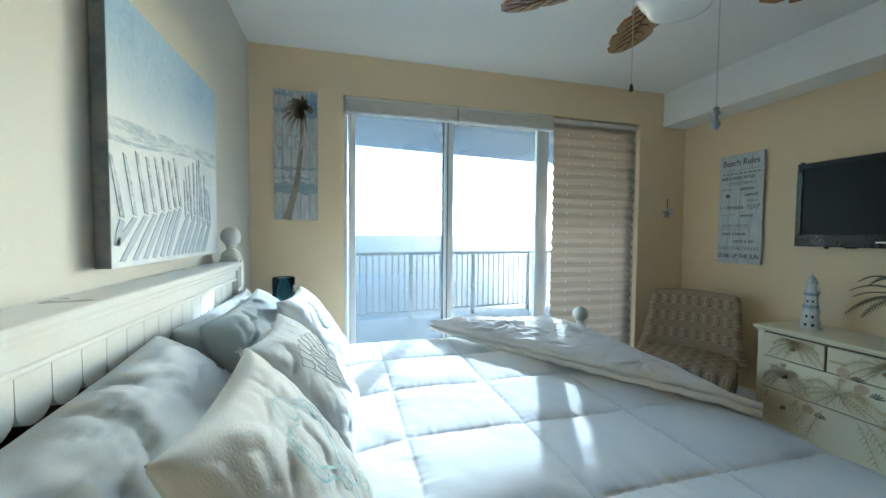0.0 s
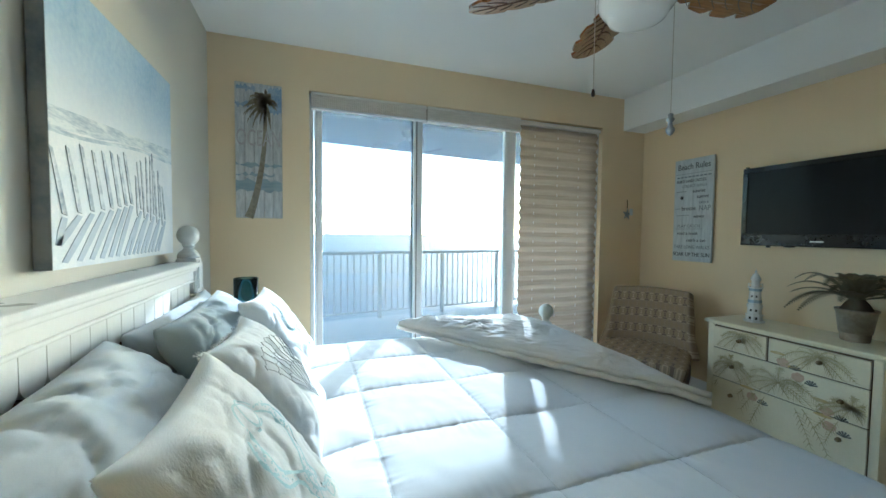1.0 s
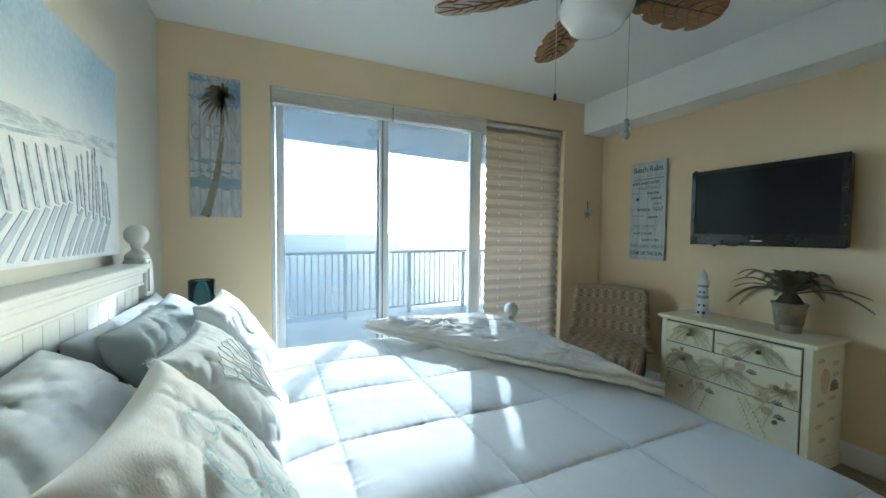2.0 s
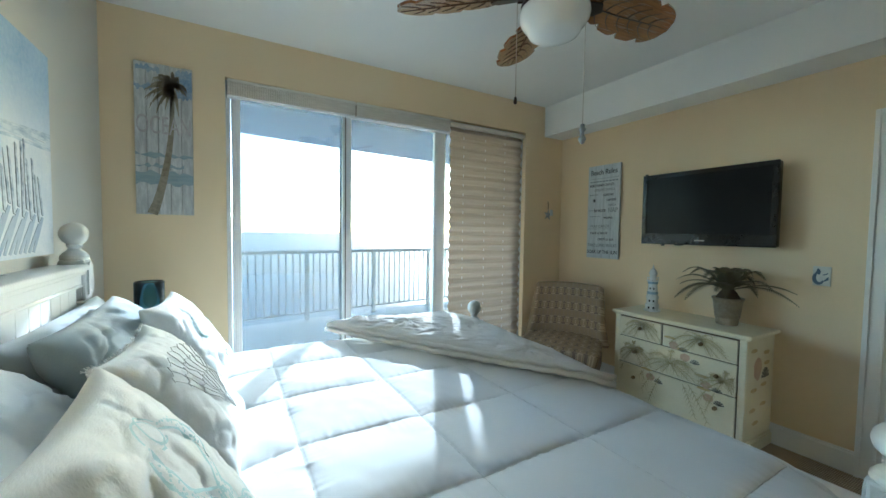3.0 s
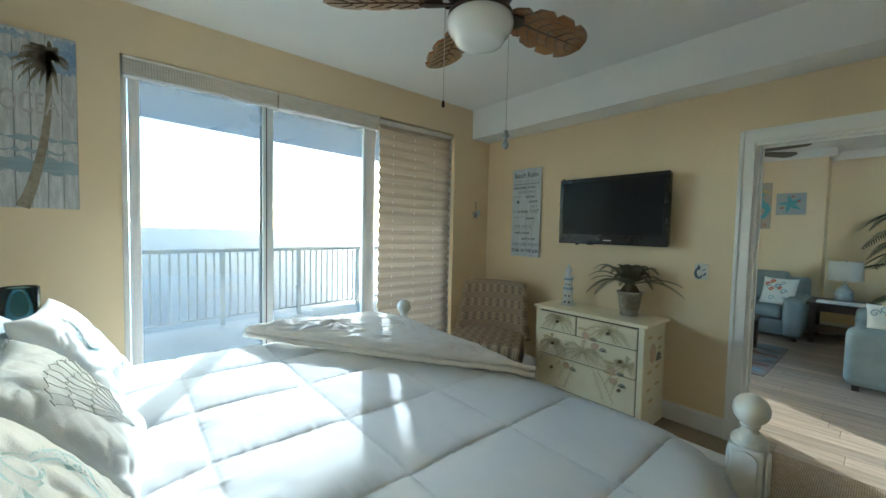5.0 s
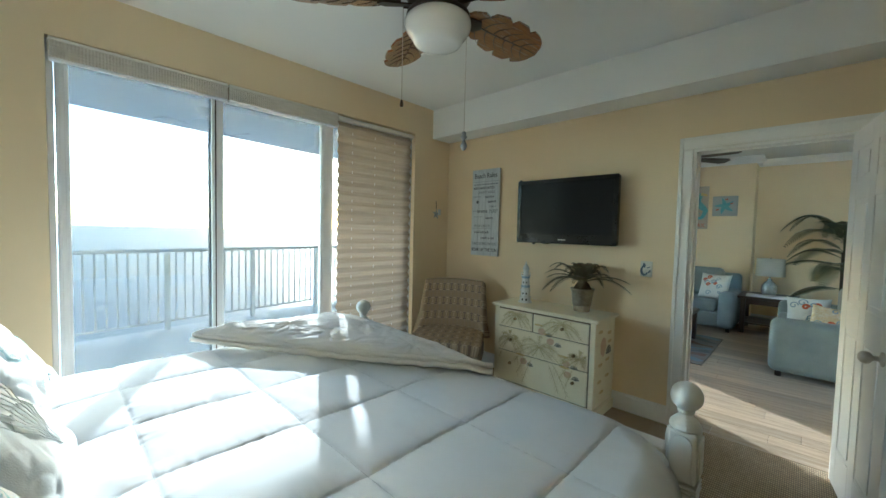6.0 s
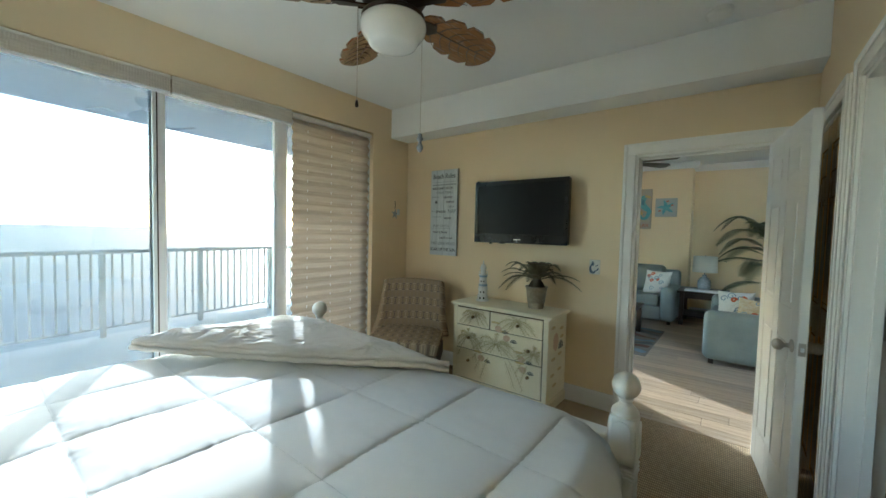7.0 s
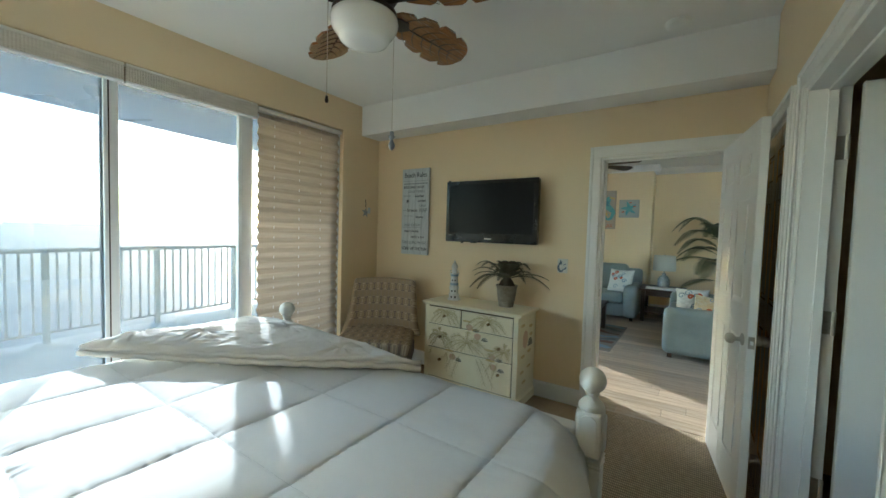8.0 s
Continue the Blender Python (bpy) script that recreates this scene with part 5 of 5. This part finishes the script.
chain(-0.122, 0.095, 2.385, 1.985, [(0, 0.004), (0.005, 0), (0.008, -0.018), (0.007, -0.026), (0, -0.03)])
chain(0.176, -0.015, 2.385, 1.888, [(0.003, 0.004), (0.010, 0.0), (0.010, -0.014), (0.016, -0.02), (0.014, -0.026), (0.007, -0.034), (0.009, -0.046), (0.016, -0.06), (0.016, -0.068), (0.009, -0.082), (0, -0.088)])

sd = thing("smoke_detector", (3.39, 0.105, H), "round white smoke detector on the ceiling", "smoke detector")
part("base", lathe(B(), [(0.07, 0), (0.07, -0.012), (0.062, -0.014)], (0, 0, 0), 32), CEIL, sd, smooth=True)
part("cover", lathe(B(), [(0.062, -0.0135), (0.06, -0.034), (0.045, -0.042), (0, -0.043)], (0, 0, 0), 32), CEIL, sd, smooth=True)

# ---- doors ----
def six_panel(bm, w, h, t):
    """A moulded door leaf in x 0..w, z 0..h: sunk panels with raised fields, on both faces."""
    box(bm, 0.0, w, -t / 2 + 0.0045, t / 2 - 0.0045, 0, h)
    st, mid = 0.112, 0.10
    cw = (w - 2 * st - mid) / 2
    zr = [(0.0, 0.23), (0.92, 1.07), (1.62, 1.72), (h - 0.115, h)]
    for s in (-1, 1):
        y0, y1 = sorted((s * (t / 2 - 0.004), s * t / 2))
        for a, b in ((0, st), (st + cw, st + cw + mid), (w - st, w)):
            box(bm, a, b, y0, y1, 0, h, 0.002, seg=1)
        for a, b in zr:
            for x0 in (st, st + cw + mid):
                box(bm, x0 + 0.0005, x0 + cw - 0.0005, y0, y1, a, b, 0.002, seg=1)
        for (_, a), (b, _) in zip(zr, zr[1:]):
            for x0 in (st, st + cw + mid):
                box(bm, x0 + 0.028, x0 + cw - 0.028, y0 + (0.0008 if s > 0 else 0), y1 - (0.0008 if s > 0 else -0.0), a + 0.028, b - 0.028, 0.004, seg=1)
    return bm


def knob_set(door, x, z, t):
    for s in (-1, 1):
        part("knob", lathe(B(), [(0.031, 0), (0.031, 0.005), (0.018, 0.009), (0.011, 0.014), (0.010, 0.028), (0.016, 0.034), (0.025, 0.042), (0.0275, 0.053), (0.024, 0.066), (0.014, 0.074), (0, 0.077)], (x, s * (t / 2 + 0.0003), z), 24, pose(0, 0, 0, -90 * s, 0, 0)), NICKEL, door, "satin nickel door knob", smooth=True)


def door_thing(name, at, turn, w, material, label, knob_x=None, t=0.04, latch=True):
    d = thing(name, at, label, "door", "", "structure", turn)
    part("leaf", six_panel(B(), w, 2.005, t), material, d)
    if knob_x is not None:
        knob_set(d, knob_x, 0.90, t)
        if latch:
            bm = B()
            box(bm, w - 0.0005, w + 0.0015, -0.013, 0.013, 0.87, 0.93, 0.0006)
            part("latch_plate", bm, NICKEL, d)
            part("latch_bolt", box(B(), w + 0.0016, w + 0.009, -0.007, 0.007, 0.89, 0.91, 0.002), VINYL, d)
    return d


door_thing("door_1", (3.83, -0.195, 0.012), 187.7, 0.79, TRIM, "white six-panel door standing open into the bedroom", 0.725)
door_thing("door_2", (3.747, -0.411, 0.012), 180, 0.684, AMBER, "closed six-panel closet door with warm bounced light in its amber colour", 0.62, latch=False)
d3 = door_thing("door_3", (2.708, -0.535, 0.012), 268, 0.76, TRIM, "white six-panel door standing open into a dim room", 0.69)
for z in (1.785, 1.105, 0.43):
    hg = B()
    box(hg, 2.7265, 2.7285, -0.50, -0.445, z - 0.045, z + 0.045, 0.0004, seg=1)
    tube(hg, [(2.719, -0.507, z - 0.047), (2.719, -0.507, z + 0.047)], 0.006, 10)
    for q in (-0.03, 0.0, 0.03):
        lathe(hg, [(0, 0.0008), (0.004, 0.0006), (0.004, 0)], (2.7265, -0.472, z + q), 8, pose(0, 0, 0, 0, -90, 0))
    bmesh.ops.translate(hg, vec=-Vector((2.72, -0.5, z)), verts=hg.verts[:])
    h3 = thing("door_hinge", (2.72, -0.5, z), "satin nickel butt hinge on the white jamb", "hinge", "door hinges")
    part("leaves", hg, NICKEL, h3)
sk = tagged(part("strike_plate", box(B(), 3.878, 3.93, 0.5765, 0.5778, 0.93, 0.99, 0.0004, seg=1), NICKEL), "small nickel strike plate on the white jamb", "strike plate")

# ---- living room ----
LX = 8.5
structure("floor_living", box(B(), 3.92, 9.1, -2.6, 3.2, -0.15, -0.012), GROUT, "dark bed under the plank floor", "floor")
bm = B()
box(bm, LX, 9.1, 0.62, 3.2, 0, H)
box(bm, 8.98, 9.1, -2.6, 0.62, 0, H)
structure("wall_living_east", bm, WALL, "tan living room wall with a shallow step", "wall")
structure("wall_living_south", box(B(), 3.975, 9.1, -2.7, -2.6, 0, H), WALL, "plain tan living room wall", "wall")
bm = B()
# out of view: opening cut to pass the floor's sun strip and little sky
LW0, LW1 = 5.47, 6.32
box(bm, 3.975, LW0, 3.0, 3.2, 0, H)
box(bm, LW1, 9.1, 3.0, 3.2, 0, H)
box(bm, LW0, LW1, 3.0, 3.2, 1.4, H)
box(bm, LW0, LW1, 3.0, 3.2, 0, 0.6)
structure("wall_living_north", bm, WALL, "unseen tan living room wall, its window opening sized to limit daylight", "wall")
structure("ceiling_living", box(B(), 3.975, 9.1, -2.7, 3.2, H, H + 0.15), CEIL, "flat white living room ceiling", "ceiling")


def crown(name, x, y0, y1):
    bm = B()
    prof = [(0, 0), (-0.09, 0), (-0.09, -0.012), (-0.07, -0.022), (-0.05, -0.055), (-0.022, -0.085), (-0.012, -0.105), (0, -0.108)]
    prism(bm, prof, y1 - y0, Matrix(((1, 0, 0, x), (0, 0, 1, y0), (0, 1, 0, H), (0, 0, 0, 1))))
    return structure(name, bm, TRIM, "white crown moulding", "moulding")


crown("trim_crown", LX, 0.53, 3.0)
crown("trim_crown", 8.98, -2.6, 0.62)
bm = B()
prism(bm, [(0, 0), (-0.09, 0), (-0.09, -0.012), (-0.05, -0.055), (-0.012, -0.105), (0, -0.108)], 0.48, Matrix(((0, 0, 1, LX), (1, 0, 0, 0.62), (0, 1, 0, H), (0, 0, 0, 1))))
structure("trim_crown", bm, TRIM, "white crown moulding", "moulding")
for a, b, c, d in ((LX - 0.015, LX, 0.62, 3.0), (8.965, 8.98, -2.6, 0.62)):
    structure("baseboard", box(B(), a, b, c, d, 0, 0.13, 0.004), TRIM, "white baseboard", "baseboard")

LEATHER = mat("grey_green_leather", (0.27, 0.30, 0.28), (0.215, 0.245, 0.23), 0.42, scale=5, fine=120, bump=0.2, coat=0.1)
LDARK = mat("dark_leather", (0.07, 0.08, 0.08), None, 0.5)
DKWOOD = mat("dark_espresso_wood", (0.055, 0.035, 0.025), (0.035, 0.02, 0.015), 0.35, scale=4, fine=30, bump=0.05, stretch=(6, 1, 1))


def soft_box(x0, x1, y0, y1, z0, z1, r=0.05):
    return box(B(), x0, x1, y0, y1, z0, z1, min(r, (x1 - x0) * 0.45, (z1 - z0) * 0.45, (y1 - y0) * 0.45), seg=4)


def sofa(at, turn, w, label, d=0.92, ah=0.60, bh=0.92):
    """A leather sofa; it faces -x, and runs along y from -w/2 to w/2."""
    s = thing("sofa", at, label, "sofa", "living room sofas", "", turn)
    part("base", soft_box(0.04, d - 0.06, -w / 2 + 0.2, w / 2 - 0.2, 0.06, 0.28, 0.02), LEATHER, s, smooth=True)
    for a in (-w / 2, w / 2 - 0.22):
        part("arm", soft_box(0.0, d - 0.03, a, a + 0.22, 0.05, ah, 0.075), LEATHER, s, smooth=True)
    n = 2 if w < 2 else 3
    cw = (w - 0.46) / n
    for k in range(n):
        y0 = -w / 2 + 0.23 + cw * k
        part("seat_cushion", soft_box(0.01, 0.62, y0, y0 + cw - 0.006, 0.285, 0.46, 0.05), LEATHER, s, smooth=True)
        part("back_cushion", soft_box(0.54, 0.82, y0, y0 + cw - 0.006, 0.462, bh, 0.09), LEATHER, s, smooth=True)
    part("back", soft_box(0.74, d, -w / 2 + 0.02, w / 2 - 0.02, 0.06, bh - 0.08, 0.06), LEATHER, s, smooth=True)
    for a in (0.06, d - 0.1):
        for b in (-w / 2 + 0.06, w / 2 - 0.1):
            part("foot", box(B(), a, a + 0.05, b, b + 0.05, 0, 0.055, 0.004), DKWOOD, s)
    return s


sofa((7.58, 1.62, 0), 0, 1.86, "grey-green leather sofa against the far wall")
sofa((6.70, 0.22, 0), -90, 1.82, "grey-green leather sofa seen from its arm end", bh=0.86)

CUSH = mat("white_print_cotton", (0.70, 0.69, 0.64), (0.64, 0.63, 0.58), 0.9, fine=200)
RED = mat("coral_red_print", (0.55, 0.13, 0.06), None, 0.9)
BLU = mat("grey_blue_print", (0.25, 0.34, 0.40), None, 0.9)
OCR = mat("mustard_print_cotton", (0.52, 0.34, 0.14), (0.60, 0.52, 0.38), 0.9, scale=20, mix=1.0)


def print_cushion(at, right, up, size, base, seed, label):
    c = pillow("cushion", at, right, up, size, size, 0.14, base, label, seed, 0.5, "sofa cushions", pinch=0.09)
    rr = random.Random(seed)
    for ink, nm, n in ((RED, "coral_print", 4), (BLU, "curl_print", 9)):
        bm = B()
        for k in range(n):
            cx, cy, r0 = rr.uniform(-0.13, 0.13), rr.uniform(-0.13, 0.13), rr.uniform(0.02, 0.045)
            pts = [(cx + r0 * (1 - j / 16) * math.cos(0.6 * j), cy + r0 * (1 - j / 16) * math.sin(0.6 * j)) for j in range(13)]
            rows = []
            for j, p in enumerate(pts):
                q = Vector(p)
                d = (Vector(pts[min(j + 1, 12)]) - Vector(pts[max(j - 1, 0)])).normalized()
                s = Vector((-d.y, d.x)) * (0.011 if ink is RED else 0.005)
                rows.append([bm.verts.new((*(q - s), puff(*(q - s), size, size, 0.14, seed, 0.5) + 0.003)), bm.verts.new((*(q + s), puff(*(q + s), size, size, 0.14, seed, 0.5) + 0.003))])
            for a, b in zip(rows, rows[1:]):
                bm.faces.new((a[0], b[0], b[1], a[1]))
        part(nm, bm, ink, c)
    return c


print_cushion((7.93, 1.0, 0.64), (-0.25, -1, 0.0), (0.35, 0.05, 0.94), 0.42, CUSH, 3, "white cotton cushion with coral and blue curls")
print_cushion((6.25, -0.06, 0.62), (-0.15, -1, 0.05), (0.25, 0.0, 0.97), 0.36, CUSH, 6, "white cotton cushion with coral and blue curls")
print_cushion((6.02, -0.24, 0.58), (-0.1, -1, -0.12), (0.55, 0.0, 0.84), 0.36, OCR, 9, "mustard patterned cushion on the leather sofa")

et = thing("end_table", (8.15, 0.36, 0), "dark espresso wooden end table between the sofas", "table")
part("top", box(B(), -0.36, 0.36, -0.34, 0.34, 0.52, 0.555, 0.004), DKWOOD, et)
for a in (-0.32, 0.26):
    for b in (-0.30, 0.24):
        part("leg", box(B(), a, a + 0.06, b, b + 0.06, 0, 0.5195, 0.003), DKWOOD, et)
part("shelf", box(B(), -0.32, 0.32, -0.30, 0.30, 0.14, 0.165, 0.003), DKWOOD, et)
part("apron", box(B(), -0.325, -0.30, -0.23, 0.23, 0.44, 0.5195, 0.002), DKWOOD, et)
tr = tagged(part("tray", box(B(), 7.84, 8.02, 0.02, 0.60, 0.555, 0.585, 0.004), VINYL), "long white tray on the dark end table", "tray")
SHADEC = translucent("lamp_shade_linen", (0.72, 0.71, 0.66), (0.66, 0.65, 0.6), 0.3)
LGL = mat("mercury_glass", (0.50, 0.53, 0.52), (0.36, 0.39, 0.39), 0.2, metal=0.3, scale=30)
lp = thing("table_lamp", (8.18, 0.36, 0.555), "glass table lamp with a white drum shade", "lamp")
part("base", lathe(B(), [(0, 0), (0.07, 0), (0.085, 0.02), (0.095, 0.08), (0.09, 0.15), (0.06, 0.2), (0.03, 0.225), (0.03, 0.25), (0.02, 0.255), (0.008, 0.26), (0.008, 0.34)], (0, 0, 0), 28), LGL, lp, smooth=True)
part("shade", lathe(B(), [(0.175, 0.30), (0.165, 0.56), (0.162, 0.56), (0.172, 0.30), (0.175, 0.30)], (0, 0, 0), 36), SHADEC, lp, "white drum shade", smooth=True)
part("finial", lathe(B(), [(0.006, 0.34), (0.006, 0.56), (0.010, 0.57), (0, 0.585)], (0, 0, 0), 10), NICKEL, lp)

pl = thing("potted_palm", (8.45, -0.42, 0), "tall potted palm with long dark drooping fronds", "plant")
part("pot", lathe(B(), [(0, 0), (0.14, 0), (0.19, 0.32), (0.20, 0.34), (0.18, 0.35), (0.17, 0.31), (0, 0.3)], (0, 0, 0), 28), DKWOOD, pl, smooth=True)
part("trunk", tube(B(), [(0, 0, 0.3), (0.02, 0.01, 0.8), (0.0, 0.02, 1.25)], [0.04, 0.03, 0.025], 10), SOIL, pl, smooth=True)
PALML = mat("dark_palm_leaf", (0.035, 0.055, 0.022), (0.06, 0.07, 0.03), 0.5, scale=6)
for k, (a, L, ri, dp, z) in enumerate(((100, 0.68, 0.34, 0.32, 1.55), (125, 0.75, 0.22, 0.34, 1.45), (75, 0.6, 0.5, 0.3, 1.4), (150, 0.6, 0.12, 0.30, 1.05), (95, 0.75, 0.12, 0.22, 1.05), (110, 0.55, 0.05, 0.2, 0.72), (200, 0.55, 0.3, 0.3, 1.3), (240, 0.6, 0.3, 0.35, 1.3), (280, 0.6, 0.3, 0.35, 1.4), (330, 0.4, 0.4, 0.3, 1.4), (30, 0.4, 0.4, 0.3, 1.4), (170, 0.7, 0.42, 0.3, 1.35), (112, 0.62, 0.28, 0.34, 1.25), (135, 0.7, 0.18, 0.3, 1.2), (85, 0.6, 0.2, 0.26, 1.15), (160, 0.66, 0.2, 0.34, 0.95))):
    tube_b = tube(B(), [(0, 0.02, min(1.2, z)), (0.03 * math.cos(radians(a)), 0.03 * math.sin(radians(a)), z + 0.02)], 0.006, 5)
    part("stalk", tube_b, PALML, pl)
    frond(pl, (0.021 * math.cos(radians(a)), 0.02 * math.sin(radians(a)), z), radians(a), L, ri, dp, 0.22, PALML, 32, width=0.008)

CT = thing("coffee_table", (6.55, 1.52, 0), "dark wooden coffee table on the patterned rug", "table")
part("top", box(B(), -0.30, 0.30, -0.52, 0.52, 0.40, 0.435, 0.004), DKWOOD, CT)
for a in (-0.28, 0.22):
    for b in (-0.50, 0.44):
        part("leg", box(B(), a, a + 0.06, b, b + 0.06, 0.013, 0.3995, 0.003), DKWOOD, CT)
RUG = mat("taupe_wool_rug", (0.30, 0.27, 0.23), (0.22, 0.20, 0.18), 0.95, fine=150, bump=0.8)
RUST = mat("rust_wool", (0.20, 0.10, 0.07), None, 0.95)
rg = thing("rug", (6.35, 1.75, 0.0), "wool rug with wavy blue, red and grey bands", "rug")
part("weave", box(B(), -0.75, 0.75, -1.0, 1.0, 0.0, 0.012, 0.004), RUG, rg)
for k, (ink, off) in enumerate(((BLU, -0.62), (RUST, -0.40), (LDARK, -0.2), (BLU, 0.02), (RUST, 0.24), (LDARK, 0.45), (BLU, 0.62))):
    bm = B()
    ribbon(bm, [(off + 0.08 * math.sin(j * 0.7 + k), -0.97 + 1.94 * j / 24) for j in range(25)], [0.045 + 0.02 * math.sin(j + k) for j in range(25)], Matrix.Translation((0, 0, 0.0135)))
    part("wave_band", bm, ink, rg)

# pictures in the living room
PICB = mat("bright_yellow_paint", (0.62, 0.40, 0.10), (0.55, 0.44, 0.2), 0.6, scale=8)
PICS = mat("pale_sand_paint", (0.50, 0.40, 0.28), (0.42, 0.38, 0.32), 0.6, scale=9)
TURQ = mat("turquoise_paint", (0.10, 0.34, 0.42), (0.18, 0.42, 0.45), 0.6, scale=14)
NAVY = mat("navy_stripe_paint", (0.06, 0.12, 0.28), None, 0.6)
p1 = thing("seahorse_picture", (LX, 1.39, 1.56), "wooden beach picture with a bright curled sea horse", "painting")
part("board", box(B(), -0.03, 0, -0.16, 0.16, 0, 0.73, 0.004), PICS, p1)
bm = B()
mm = Matrix.Translation((-0.032, 0, 0)) @ M_E
ribbon(bm, [(0.05 - 0.09 * math.sin(0.55 * j) * (0.5 + j / 20), 0.60 - 0.036 * j) for j in range(9)] + [(0.03 + 0.07 * math.cos(a) * (1 - a / 9), 0.24 - 0.07 * math.sin(a) * (1 - a / 9)) for a in [0.6 * j for j in range(10)]],
       [0.03, 0.05, 0.06, 0.062, 0.06, 0.055, 0.05, 0.045, 0.036] + [0.03 - 0.0026 * j for j in range(10)], mm)
part("sea_horse", bm, TURQ, p1)
bm = B()
ribbon(bm, [(0.05, 0.60), (0.10, 0.585), (0.14, 0.57)], [0.028, 0.018, 0.012], mm @ Matrix.Translation((0, 0, 0.001)))
ribbon(bm, [(-0.05, 0.34), (-0.02, 0.30), (0.02, 0.26)], [0.02, 0.03, 0.02], mm @ Matrix.Translation((0, 0, 0.001)))
part("belly", bm, PICB, p1)
for k in range(5):
    bm = B()
    ribbon(bm, [(-0.08, 0.52 - 0.02 * k + 0.03), (0.04, 0.52 - 0.02 * k)], [0.004, 0.004], mm @ Matrix.Translation((0, 0, 0.0016)))
    part("stripe", bm, NAVY, p1)
lettering(p1, "RELAX", (-0.0322, 0, 0.03), 0.065, RED, M_E, 0.9)
p2 = thing("starfish_picture", (LX, 1.0, 1.78), "small canvas of a blue starfish", "painting")
part("canvas", box(B(), -0.03, 0, -0.17, 0.17, 0, 0.33, 0.004), mat("pale_blue_canvas", (0.36, 0.42, 0.44), (0.46, 0.46, 0.42), 0.6, scale=12, mix=1.0), p2)
bm = B()
for k in range(5):
    a = math.tau * k / 5 + 0.5
    ribbon(bm, [(0, 0.165), (0.07 * math.cos(a), 0.165 + 0.07 * math.sin(a)), (0.135 * math.cos(a + 0.1), 0.165 + 0.135 * math.sin(a + 0.1))], [0.03, 0.026, 0.006], mm)
part("starfish", bm, TURQ, p2)
for x, z in ((0.09, 0.2), (-0.1, 0.1), (0.02, 0.27)):
    bm = B()
    ribbon(bm, [(x - 0.02, z), (x + 0.02, z + 0.01)], [0.008, 0.012], mm @ Matrix.Translation((0, 0, 0.001)))
    part("coral_dab", bm, RED, p2)
op = thing("outlet", (8.98, 0.46, 0.36), "white wall socket low on the tan wall", "socket")
part("plate", box(B(), -0.006, 0, -0.036, 0.036, -0.06, 0.06, 0.002), VINYL, op)

# fan in the living room
f2 = thing("ceiling_fan", (6.75, 1.25, H), "dark ceiling fan with plain wooden blades", "ceiling fan")
part("canopy", lathe(B(), [(0.07, 0), (0.06, -0.05), (0.015, -0.06), (0.015, -0.16)], (0, 0, 0), 20), BRONZE, f2, smooth=True)
part("motor", lathe(B(), [(0.015, -0.15), (0.12, -0.17), (0.13, -0.24), (0.09, -0.29), (0, -0.30)], (0, 0, 0), 24), BRONZE, f2, smooth=True)
for k in range(5):
    m = pose(0, 0, -0.245, 0, 0, 250 + 72 * k) @ pose(0, 0, 0, -12, 0, 0)
    part("blade", prism(B(), [(0.14, 0.03), (0.3, 0.06), (0.6, 0.085), (0.66, 0.05), (0.66, -0.05), (0.6, -0.085), (0.3, -0.06), (0.14, -0.03)], 0.008, m), DKWOOD, f2)

# ---- plank floor of the living room ----
plank_me = {}
RND = random.Random(17)
floor_l = bpy.data.objects["floor_living"]
kx = 0
x = 3.925
while x < 9.0:
    y = -2.6 - RND.uniform(0, 1.1)
    while y < 3.0:
        y0, y1 = max(y, -2.6), min(y + 1.2, 3.0)
        if y1 - y0 > 0.02:
            key = round(y1 - y0, 2)
            if key not in plank_me:
                ob = part("plank", box(B(), 0.001, 0.149, 0.001, key - 0.001, -0.012, 0.0, 0.0015, seg=1), PLANK, floor_l)
                plank_me[key] = ob.data
            else:
                ob = new("plank", plank_me[key])
                ob.parent = floor_l
            ob.location = (x, y0, 0)
        y += 1.2
    x += 0.15
